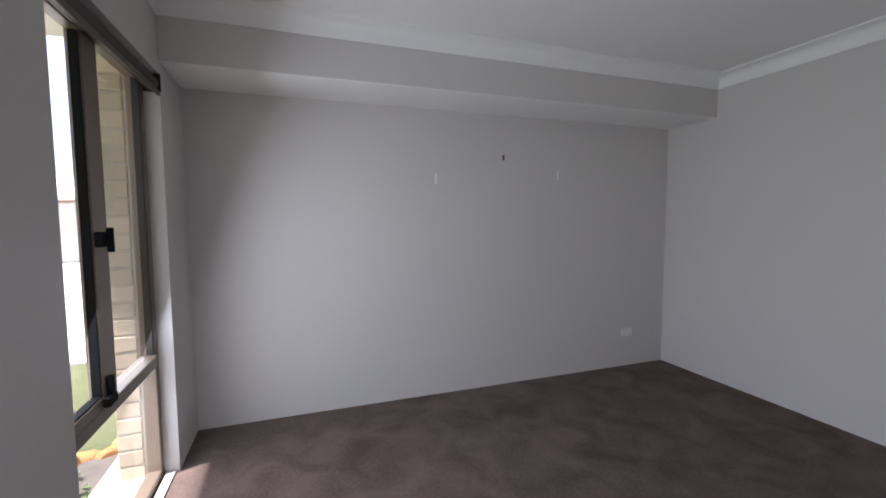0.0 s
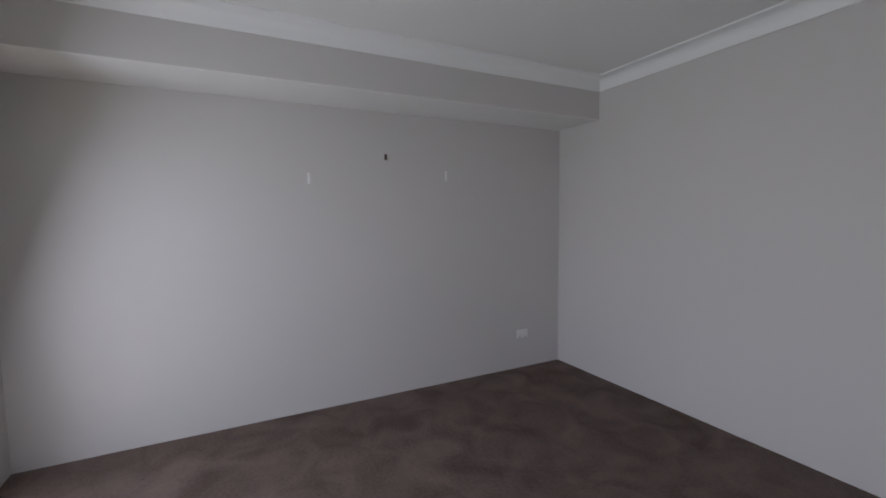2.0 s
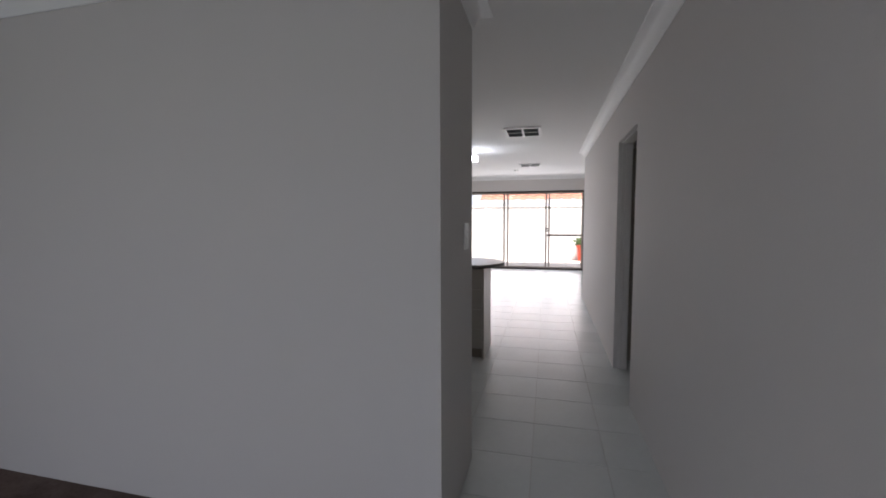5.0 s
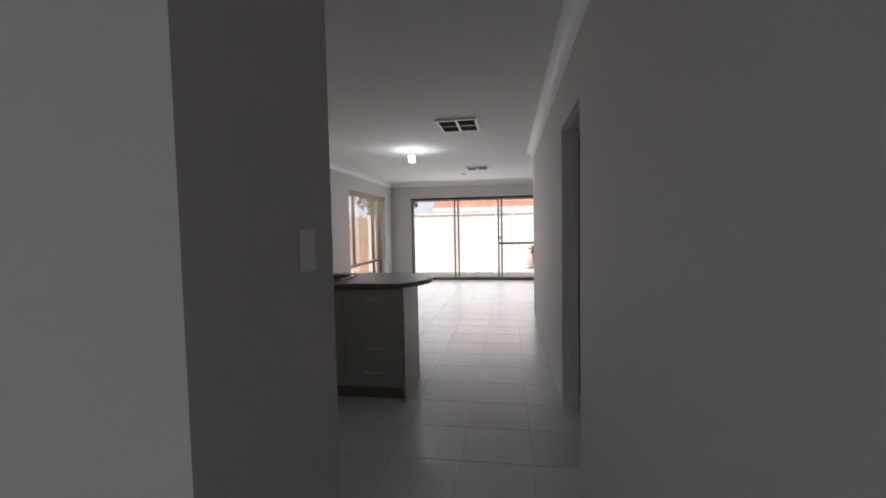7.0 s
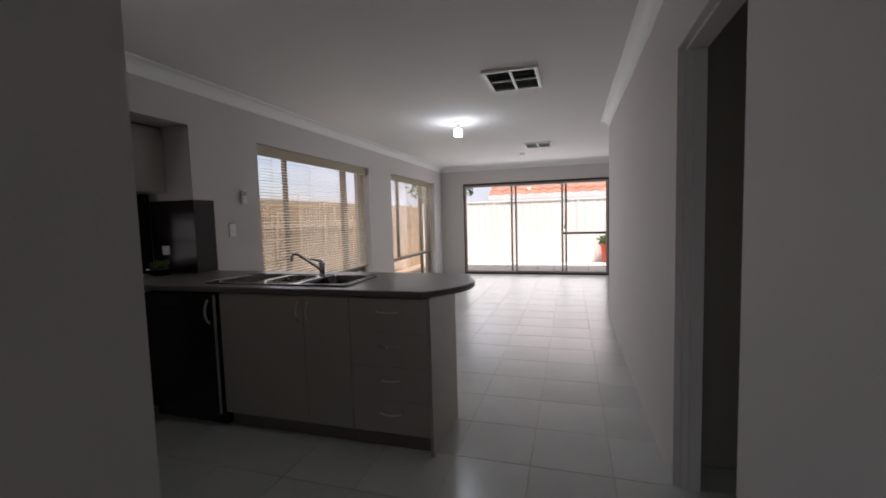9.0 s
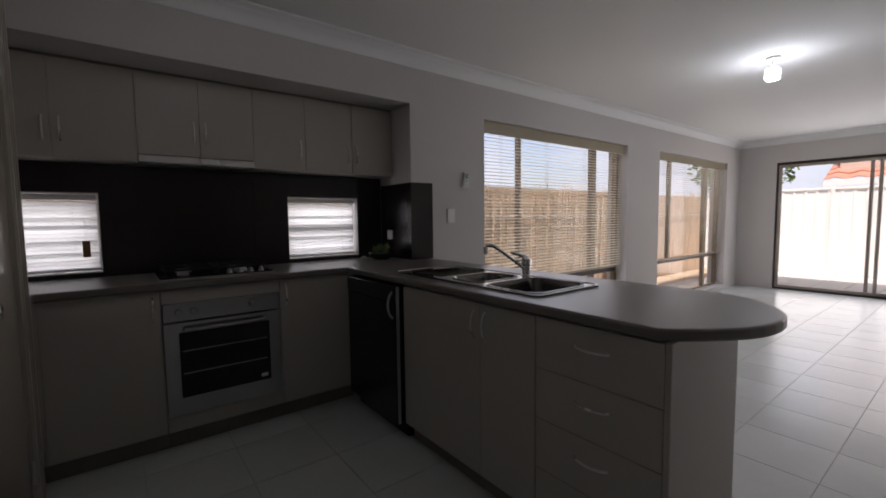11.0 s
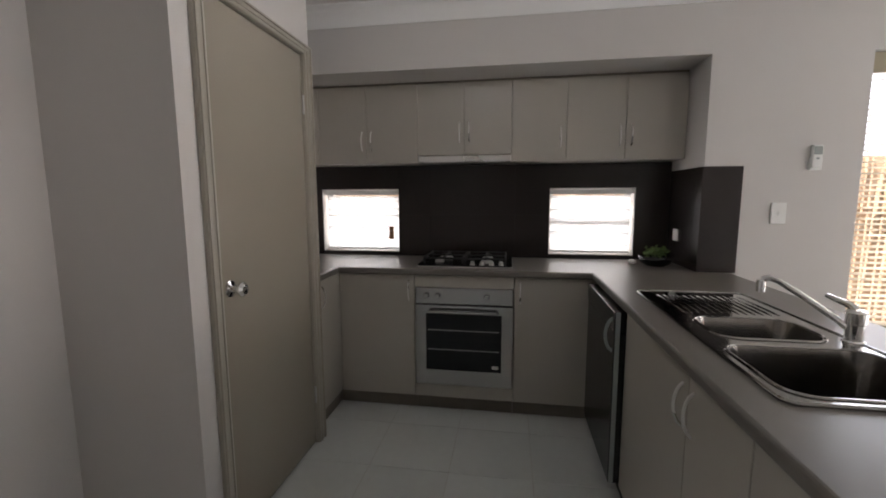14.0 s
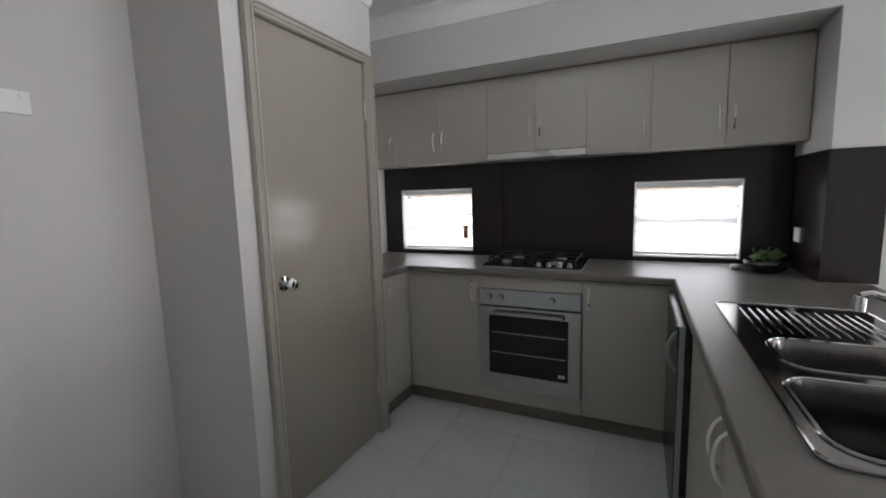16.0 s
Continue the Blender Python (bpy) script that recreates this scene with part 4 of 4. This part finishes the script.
plate("light_switch", "white single switch plate on the dining wall", (X_SIDE, 3.311, 1.248), (1, 0, 0), 0.074, 0.115, [(0.0, 0.0)])
plate("power_outlet", "white double power outlet high in the fridge recess", (2.197, 0.34, 1.685), (0, 1, 0), 0.118, 0.074, [(-0.035, 0.02), (0.035, 0.02)])
plate("power_outlet", "white power outlet on the dark splashback", (0.16, 2.9215, 1.10), (0, -1, 0), 0.074, 0.074, [(0.0, 0.02)])
po = plate("power_outlet", "white double power outlet with a plug low on the window pier", (X_SIDE, 6.43, 0.31), (1, 0, 0), 0.118, 0.074, [(0.035, 0.022)])
part("plug", box(X_SIDE + 0.0102, X_SIDE + 0.045, 6.375, 6.415, 0.315, 0.345, 0.005), BLACK, po, "dark plug in the outlet")
th = thing("air_conditioner_remote", (X_SIDE, 3.462, 1.54), "white air-conditioner remote in a wall cradle", "remote")
part("cradle", box(X_SIDE + 0.0005, X_SIDE + 0.016, 3.432, 3.492, 1.475, 1.54, 0.004), PLASTIC, th)
part("remote", box(X_SIDE + 0.004, X_SIDE + 0.024, 3.437, 3.487, 1.485, 1.605, 0.006), PLASTIC, th)
part("display", box(X_SIDE + 0.0245, X_SIDE + 0.0255, 3.443, 3.481, 1.555, 1.597), GREY_PLASTIC, th)
part("button", box(X_SIDE + 0.0245, X_SIDE + 0.0265, 3.455, 3.469, 1.53, 1.54, 0.001), GREY_PLASTIC, th)
for y, z in ((-2.222, 1.635), (-1.17, 1.684)):
    h = thing("picture_strip", (0.0, y, z), "white adhesive picture strip stuck on the bare wall", "picture hook", "strips on the wall")
    part("strip", box(0.0004, 0.003, y - 0.009, y + 0.009, z - 0.04, z + 0.035, 0.001), PLASTIC, h)
h = thing("picture_hook", (0.0, -1.668, 1.802), "small dark metal picture hook nailed to the wall", "picture hook")
part("plate", box(0.0004, 0.004, -1.678, -1.658, 1.785, 1.825, 0.001), BRONZE, h)
part("hook", tube([(0.004, -1.668, 1.80), (0.018, -1.668, 1.79), (0.02, -1.668, 1.805)], 0.003, 6), BRONZE, h)


def ceiling_vent(x0, x1, y0, y1, label):
    v = thing("ceiling_vent", ((x0 + x1) / 2, (y0 + y1) / 2, CEIL), label, "air vent", "ceiling air vents")
    z0, z1 = CEIL - 0.022, CEIL - 0.0005
    f, xm, ym = 0.03, (x0 + x1) / 2, (y0 + y1) / 2
    part("frame", boxes((x0, x0 + f, y0, y1, z0, z1), (x1 - f, x1, y0, y1, z0, z1), (x0 + f, x1 - f, y0, y0 + f, z0, z1), (x0 + f, x1 - f, y1 - f, y1, z0, z1),
                        (xm - 0.012, xm + 0.012, y0 + f, y1 - f, z0, z1), (x0 + f, xm - 0.012, ym - 0.006, ym + 0.006, z0, z1), (xm + 0.012, x1 - f, ym - 0.006, ym + 0.006, z0, z1), bevel=0.002), PLASTIC, v)
    part("backing", box(x0 + 0.02, x1 - 0.02, y0 + 0.02, y1 - 0.02, z1 - 0.003, z1), VENT_DARK, v)
    for k in range(8):
        y = y0 + f + (y1 - y0 - 2 * f) * (k + 0.5) / 8
        if abs(y - ym) < 0.012:
            continue
        bm = box(x0 + f, x1 - f, -0.012, 0.012, -0.0008, 0.0008)
        bmesh.ops.rotate(bm, verts=bm.verts, matrix=Matrix.Rotation(radians(35), 3, "X"))
        bmesh.ops.translate(bm, verts=bm.verts, vec=(0, y, z0 + 0.010))
        part("slat", bm, GREY_PLASTIC, v)


ceiling_vent(2.67, 3.11, 3.65, 4.19, "white square ceiling air vent with dark louvres")
ceiling_vent(2.63, 3.06, 7.14, 7.55, "white square ceiling air vent with dark louvres")
sm = thing("smoke_detector", (2.50, 8.2, CEIL), "small white ceiling smoke detector", "smoke detector")
part("base", lathe([(0.05, -0.0005), (0.05, -0.012), (0.042, -0.03), (0.02, -0.036)], (2.50, 8.2, CEIL)), PLASTIC, sm, smooth=True)


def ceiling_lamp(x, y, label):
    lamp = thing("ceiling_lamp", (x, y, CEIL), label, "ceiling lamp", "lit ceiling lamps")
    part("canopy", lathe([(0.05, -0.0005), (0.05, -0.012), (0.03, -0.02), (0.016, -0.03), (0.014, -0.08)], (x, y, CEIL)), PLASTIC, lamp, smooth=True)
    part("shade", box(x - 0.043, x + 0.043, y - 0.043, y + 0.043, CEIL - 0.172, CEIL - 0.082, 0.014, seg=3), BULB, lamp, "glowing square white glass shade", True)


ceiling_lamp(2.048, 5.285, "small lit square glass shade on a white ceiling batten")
ceiling_lamp(1.60, 1.66, "small lit square glass shade over the kitchen floor")


def leafy(name, centre, count, reach, size, mat, parent, seed, flat=0.6):
    """Many small folded leaves round a centre, as one crown."""
    rnd = random.Random(seed)
    verts, faces = [], []
    for _ in range(count):
        d = Vector((rnd.gauss(0, 1), rnd.gauss(0, 1), rnd.gauss(0, flat)))
        d = d.normalized() * rnd.random() ** 0.45
        p = Vector(centre) + Vector((d.x * reach[0], d.y * reach[1], d.z * reach[2]))
        a = Vector((rnd.gauss(0, 1), rnd.gauss(0, 1), rnd.gauss(0, 0.7))).normalized()
        b = a.cross(Vector((rnd.gauss(0, 1), rnd.gauss(0, 1), rnd.gauss(0, 1)))).normalized()
        s = size * rnd.uniform(0.6, 1.3)
        k = len(verts)
        verts += [p, p + a * s * 0.5 + b * s * 0.28, p + a * s, p + a * s * 0.5 - b * s * 0.28]
        faces += [(k, k + 1, k + 2), (k, k + 2, k + 3)]
    me = bpy.data.meshes.new(name)
    me.from_pydata([v - ORIGIN[parent] for v in verts], [], faces)
    me.materials.append(mat)
    ob = new(name, me)
    ob.parent = parent
    ORIGIN[ob] = ORIGIN[parent]
    return ob


pl = thing("potted_plant", (0.26, 2.775, 0.915), "small green plant in a low black bowl on the bench", "plant")
part("bowl", lathe([(0.05, 0), (0.085, 0.02), (0.10, 0.05), (0.095, 0.062), (0.08, 0.058), (0.02, 0.055)], (0.26, 2.775, 0.9155)), BLACK, pl, "low black bowl", True)
leafy("leaves", (0.26, 2.775, 1.0), 120, (0.07, 0.062, 0.045), 0.036, LEAF, pl, 5)
part("pebble", lathe([(0.005, -0.012), (0.022, -0.008), (0.026, 0.0), (0.02, 0.012), (0.004, 0.016)], (0.20, 2.655, 0.9285), seg=12), PALE_FRAME, pl, "pale pebble", True)

# ---- outdoors ----
solid("ground", boxes((-300, 300, -300, 300, -0.5, -0.13)), GRASS, (0, 0, -0.5), "green lawn and ground round the house", "ground", kind="structure")
solid("garden_bed", boxes((0.02, 2.6, -5.3, -4.11, -0.129, -0.06)), SOIL, (0.5, -4.7, -0.13), "dark mulched garden bed under the front window", "garden bed", kind="structure")
solid("driveway", boxes((-14.4, -2.2, -11.2, -4.6, -0.129, -0.10)), CONCRETE, (-4, -15, -0.13), "pale concrete driveway", "driveway", kind="structure")
solid("road", boxes((-12.5, -6.6, -90, -11.25, -0.129, -0.12)), ASPHALT, (-9, -20, -0.13), "dark asphalt street in front", "road", kind="structure")
solid("kerb", boxes((-6.6, -6.4, -90, -11.25, -0.129, -0.02), bevel=0.02), CONCRETE, (-6.5, -20, -0.13), "pale concrete street kerb", "kerb", kind="structure")
rnd = random.Random(7)
for k in range(11):
    x, y = 0.38 - 0.05 * k + rnd.uniform(-0.03, 0.03), -5.16 + 0.105 * k + rnd.uniform(-0.02, 0.02)
    bm = bmesh.new()
    bmesh.ops.create_icosphere(bm, subdivisions=2, radius=0.072)
    for v in bm.verts:
        v.co = v.co * (1 + 0.75 * noise.noise(v.co * 9 + Vector((k, 0, 0))))
        v.co = (x + v.co.x * 0.8, y + v.co.y * 1.0, -0.06 + v.co.z * 0.75)
    solid("garden_rock", bm, ROCK, (x, y, -0.06), "rough orange sandstone rock edging the garden bed", "rock", "garden edging rocks", smooth=True)
for k, (x, y) in enumerate(((0.40, -4.64), (0.27, -4.42), (0.55, -4.5), (0.62, -4.72), (0.75, -4.55), (0.48, -4.30))):
    p = thing("garden_plant", (x, y, -0.06), "low green leafy plant in the front garden bed", "plant", "front garden plants")
    part("stem", tube([(x, y, -0.06), (x + 0.01, y, 0.0)], 0.005, 6), BARK, p)
    leafy("leaves", (x, y, -0.03), 70, (0.09, 0.09, 0.035), 0.034, LEAF, p, 20 + k)


def house(name, label, x0, x1, y0, y1, high, roof_mat, pitch):
    h = thing(name, ((x0 + x1) / 2, (y0 + y1) / 2, -0.13), label, "house")
    part("wall", boxes((x0, x1, y0, y1, -0.129, high)), RENDER_WALL, h)
    bm = bmesh.new()
    o, rise = 0.5, pitch
    a = [bm.verts.new(p) for p in ((x0 - o, y0 - o, high), (x1 + o, y0 - o, high), (x1 + o, y1 + o, high), (x0 - o, y1 + o, high))]
    if x1 - x0 > y1 - y0:
        ym, d = (y0 + y1) / 2, (y1 - y0) / 2
        r = [bm.verts.new((x0 + d, ym, high + rise)), bm.verts.new((x1 - d, ym, high + rise))]
        for f in ((a[0], a[1], r[1], r[0]), (a[1], a[2], r[1]), (a[2], a[3], r[0], r[1]), (a[3], a[0], r[0])):
            bm.faces.new(f)
    else:
        xm, d = (x0 + x1) / 2, (x1 - x0) / 2
        r = [bm.verts.new((xm, y0 + d, high + rise)), bm.verts.new((xm, y1 - d, high + rise))]
        for f in ((a[0], a[1], r[0]), (a[1], a[2], r[1], r[0]), (a[2], a[3], r[1]), (a[3], a[0], r[0], r[1])):
            bm.faces.new(f)
    bm.faces.new(a)
    part("roof", bm, roof_mat, h)
    part("gutter", sweep([(x0 - o, y0 - o), (x0 - o, y1 + o), (x1 + o, y1 + o), (x1 + o, y0 - o)], [(0.0, high - 0.12), (0.0, high + 0.02), (0.12, high + 0.02), (0.12, high - 0.12)], True), EAVE, h)
    return h


h = house("neighbour_house", "pinkish brick house with a pale roof across the street", -25, -14.5, -22, -9, 2.1, PALE_ROOF, 1.5)
part("garage_door", boxes((-14.495, -14.43, -11.9, -9.8, -0.12, 1.9)), EAVE, h, "white panel garage door")
part("pillar", boxes((-14.495, -14.2, -12.5, -12.2, -0.12, 2.05)), EAVE, h, "pale porch pillar")
for y in (-21.0, -17.6):
    w = part("window", boxes((-14.495, -14.46, y, y + 2.0, 0.6, 1.8)), DARK_GLASS, h)
    part("frame", boxes((-14.49, -14.43, y - 0.06, y, 0.54, 1.86), (-14.49, -14.43, y + 2, y + 2.06, 0.54, 1.86), (-14.49, -14.43, y, y + 2, 1.8, 1.86), (-14.49, -14.43, y, y + 2, 0.54, 0.6)), EAVE, w)
house("side_house", "rendered house with a pale grey roof beyond the side fence", -15, -5.2, 0.5, 13.5, 1.7, PALE_ROOF, 0.5)

# reed screen along the side boundary
screen = thing("reed_fence", (-1.2, 5.5, -0.13), "brown reed screen fence along the side boundary", "fence")
part("backing", boxes((-1.25, -1.203, -4.0, 12.7, -0.12, 1.67)), REED, screen, "tan cane mat behind the reeds")
rnd = random.Random(3)
reed_meshes = []
for k in range(6):
    bend, r = rnd.uniform(-0.025, 0.025), rnd.uniform(0.009, 0.013)
    bm = tube([(0, 0, 0), (bend * 0.3, bend * 0.6, 0.6), (bend * 0.2, bend, 1.2), (0, bend * 1.6, 1.78 + rnd.uniform(-0.08, 0.08))], [r, r * 0.95, r * 0.85, r * 0.5], 5)
    reed_meshes.append(finish("reed", bm, REED, (0, 0, 0), True))
for k in range(290):
    ob = new("reed", reed_meshes[k % 6])
    ob.parent = screen
    ob.location = (rnd.uniform(-0.02, 0.03), -1.2 + 6.6 * k / 290 - 0.6 + rnd.uniform(-0.008, 0.008), 0.005)
    ob.rotation_euler = (rnd.gauss(0, 0.013), rnd.gauss(0, 0.008), rnd.uniform(0, 6.28))
    ob.scale = (1, 1, rnd.uniform(0.92, 1.06))
far = bmesh.new()
for k in range(330):
    y = 5.5 + 5.4 + 0.0 + rnd.uniform(0, 1.8) if k > 280 else rnd.uniform(-1.0, 3.7)
    tube([(-1.2 + rnd.uniform(-0.02, 0.02), y, -0.12), (-1.2 + rnd.uniform(-0.03, 0.03), y + rnd.gauss(0, 0.03), 1.68 + rnd.uniform(-0.1, 0.12))], [0.013, 0.007], 5, far)
part("far_reeds", far, REED, screen, kind="stuff")
part("wire", tube([(-1.172, -1.0, 1.24), (-1.172, 12.5, 1.24)], 0.006, 5), PALE_FRAME, screen)
lp = solid("leaning_post", tube([(-0.62, 7.35, -0.12), (-0.66, 7.62, 1.0), (-0.70, 7.9, 1.95)], [0.07, 0.065, 0.06], 10), POST, (-0.62, 7.35, -0.13), "leaning weathered timber post outside the window", "post", smooth=True)
solid("side_path", boxes((-1.15, -0.26, -3.5, 12.6, -0.129, -0.09)), SAND, (-0.7, 5, -0.13), "tan sandy side path beside the house", "path", kind="structure")
x, y = -0.72, 8.35
p = thing("shrub", (x, y, -0.09), "small loose green shrub by the leaning post", "shrub")
part("trunk", tube([(x, y, -0.09), (x + 0.02, y + 0.02, 0.2), (x - 0.02, y, 0.45)], [0.015, 0.012, 0.006], 6), BARK, p)
for j in range(4):
    part("limb", tube([(x, y, 0.1 + 0.06 * j), (x + 0.12 * math.cos(j * 1.7), y + 0.2 * math.sin(j * 1.7), 0.3 + 0.09 * j)], [0.008, 0.003], 5), BARK, p)
leafy("leaves", (x, y, 0.36), 300, (0.18, 0.26, 0.28), 0.08, LEAF, p, 42, 1.0)

# back court: paving, steel fence, tiled roof beyond
pf = thing("patio", (2.5, 11.2, -0.13), "pale paved back court outside the sliding door", "patio", kind="structure")
part("bed", boxes((-0.25, 6.5, 9.95, 12.68, -0.129, -0.045)), GROUT, pf)
paver = finish("paver", box(-0.195, 0.195, -0.195, 0.195, -0.04, 0, 0.004, seg=1), PAVING, (0, 0, 0))
for i in range(17):
    for j in range(6):
        ob = new("paver", paver)
        ob.parent = pf
        ob.location = (-0.05 + 0.4 * i - 2.5, 10.15 + 0.4 * j - 11.2, 0.13 - 0.012 + rnd.uniform(-0.001, 0.001))
part("step", boxes((0.9, 4.2, 9.80, 9.952, -0.04, -0.012)), CONCRETE, pf)
sf = thing("steel_fence", (2.5, 12.75, -0.13), "tall cream ribbed steel sheet fence", "fence")
panel = bmesh.new()
xs, prof = -1.3, []
while xs < 9:
    prof += [(xs, 12.75), (xs + 0.10, 12.75), (xs + 0.115, 12.735), (xs + 0.145, 12.735), (xs + 0.16, 12.75)]
    xs += 0.19
low = [panel.verts.new((x, y, -0.10)) for x, y in prof]
high = [panel.verts.new((x, y, 1.72)) for x, y in prof]
for k in range(len(prof) - 1):
    panel.faces.new((low[k], low[k + 1], high[k + 1], high[k]))
part("sheet", panel, FENCE, sf)
part("top_rail", box(-1.3, 9, 12.72, 12.785, 1.715, 1.76, 0.004), FENCE, sf)
part("bottom_rail", box(-1.3, 9, 12.725, 12.78, -0.128, -0.06, 0.004), FENCE, sf)
for x in (-1.2, 1.17, 3.54, 5.91, 8.28):
    part("post", box(x - 0.03, x + 0.03, 12.71, 12.79, -0.128, 1.78, 0.004), FENCE, sf)
rhs = thing("rear_house", (4.5, 19, -0.13), "house with a terracotta tiled roof behind the fence", "house")
part("wall", boxes((0.9, 14, 14.9, 22, -0.129, 1.95)), RENDER_WALL, rhs)
part("fascia", boxes((0.7, 14.2, 14.38, 14.45, 1.86, 2.02)), EAVE, rhs)
rt = None
for row in range(15):
    y, z = 14.42 + 0.30 * row, 2.03 + 0.14 * row
    for col in range(19):
        if rt is None:
            bm = bmesh.new()
            pts = [(-0.20, 0.0), (-0.12, 0.012), (-0.05, 0.038), (0.0, 0.048), (0.05, 0.038), (0.12, 0.012), (0.20, 0.0)]
            va = [bm.verts.new((x, -0.02, h)) for x, h in pts]
            vb = [bm.verts.new((x, 0.33, h + 0.128)) for x, h in pts]
            vc = [bm.verts.new((x, -0.02, h - 0.022)) for x, h in pts]
            for k in range(6):
                bm.faces.new((va[k], va[k + 1], vb[k + 1], vb[k]))
                bm.faces.new((vc[k], vc[k + 1], va[k + 1], va[k]))
            rt = finish("roof_tile", bm, ROOF_TILE, (0, 0, 0), True)
        ob = new("roof_tile", rt)
        ob.parent = rhs
        ob.location = (0.9 + 0.40 * col + 0.0 * row - 4.5, y - 19, z + 0.13 + rnd.uniform(-0.004, 0.004))
part("roof_deck", prism([(0.7, 14.42), (14.2, 14.42), (14.2, 18.9), (0.7, 18.9)], 0, 0.001), ROOF_TILE, rhs)
deck = rhs.children[-1]
for v in deck.data.vertices:
    wy = v.co.y + 19
    v.co.z += 2.02 + (wy - 14.42) * 0.4667 - 0.03
part("ridge", tube([(0.7, 18.9, 4.13), (14.2, 18.9, 4.13)], 0.12, 10), ROOF_TILE, rhs)

bp = thing("flower_pot", (4.32, 12.40, -0.012), "large red plastic pot with a pale green plant on the patio", "plant pot")
part("pot", lathe([(0.15, 0), (0.155, 0.02), (0.20, 0.44), (0.215, 0.45), (0.215, 0.50), (0.19, 0.50), (0.18, 0.46), (0.02, 0.45)], (4.32, 12.40, -0.0115)), POT, bp, smooth=True)
leafy("leaves", (4.32, 12.40, 0.58), 300, (0.24, 0.24, 0.13), 0.11, LEAF, bp, 90)
tr = thing("tree", (-1.6, 16.5, -0.13), "leafy green tree beyond the back fence", "tree")
part("trunk", tube([(-1.6, 16.5, -0.13), (-1.55, 16.5, 1.2), (-1.65, 16.45, 2.4), (-1.6, 16.5, 3.2)], [0.14, 0.11, 0.08, 0.04], 8), BARK, tr)
for j in range(6):
    part("limb", tube([(-1.6, 16.5, 1.4 + 0.2 * j), (-1.6 + 0.9 * math.cos(j * 1.1), 16.5 + 0.9 * math.sin(j * 1.1), 2.3 + 0.25 * j)], [0.045, 0.015], 6), BARK, tr)
leafy("crown", (-1.6, 16.5, 3.0), 2600, (1.5, 1.5, 1.3), 0.17, LEAF, tr, 77, 1.0)

# ---- floor tiles and bricks, piece by piece ----
PITCH, GX, GY = 0.405, 1.11, 1.20
tile_mesh = finish("floor_tile", box(-PITCH / 2 + 0.0015, PITCH / 2 - 0.0015, -PITCH / 2 + 0.0015, PITCH / 2 - 0.0015, -0.008, 0.0, 0.0006, seg=1), TILE, (0, 0, 0))
rest = bmesh.new()
for i in range(-3, 9):
    for j in range(-13, 22):
        x0, y0 = GX + PITCH * i, GY + PITCH * j
        x1, y1 = x0 + PITCH, y0 + PITCH
        if y0 < 0.0 and x0 < X_HALL - PITCH + 0.3 or y1 < Y_FRONT or y0 > Y_END + 0.02 or x0 > 4.64:
            continue
        if y1 < 0.05 and x0 < X_HALL:
            x0 = X_HALL
        if 0.0 <= y0 and -0.5 < y0 < 6.9 and x0 > 0.3 and y0 > 0.2 or (x0 >= X_HALL - 0.02 and y0 > -2.2 and y0 < 6.9 and x1 - x0 > 0.4):
            ob = new("floor_tile", tile_mesh)
            ob.parent = slab
            ob.location = ((x0 + x1) / 2, (y0 + y1) / 2, 0.25)
            ob.rotation_euler = (0, 0, math.pi / 2 * ((i * 7 + j * 3) % 4))
        else:
            box(x0 + 0.0015, x1 - 0.0015, y0 + 0.0015, y1 - 0.0015, -0.008, 0, 0.0, rest)
part("far_floor_tiles", rest, TILE, slab, kind="stuff")

brick_mesh = finish("brick", box(-0.23, 0.0, -0.055, 0.055, 0.0, 0.076, 0.004, seg=1), BRICK, (0, 0, 0))
half_mesh = finish("brick", box(-0.11, 0.0, -0.055, 0.055, 0.0, 0.076, 0.004, seg=1), BRICK, (0, 0, 0))
for k in range(29):
    ob = new("brick", half_mesh if k % 2 else brick_mesh)
    ob.parent = brick_skin
    ob.location = (0.458 + rnd.uniform(-0.002, 0.002) - 0.4, -4.043 + 4.0 + rnd.uniform(-0.002, 0.002), -0.10 + 0.086 * k)
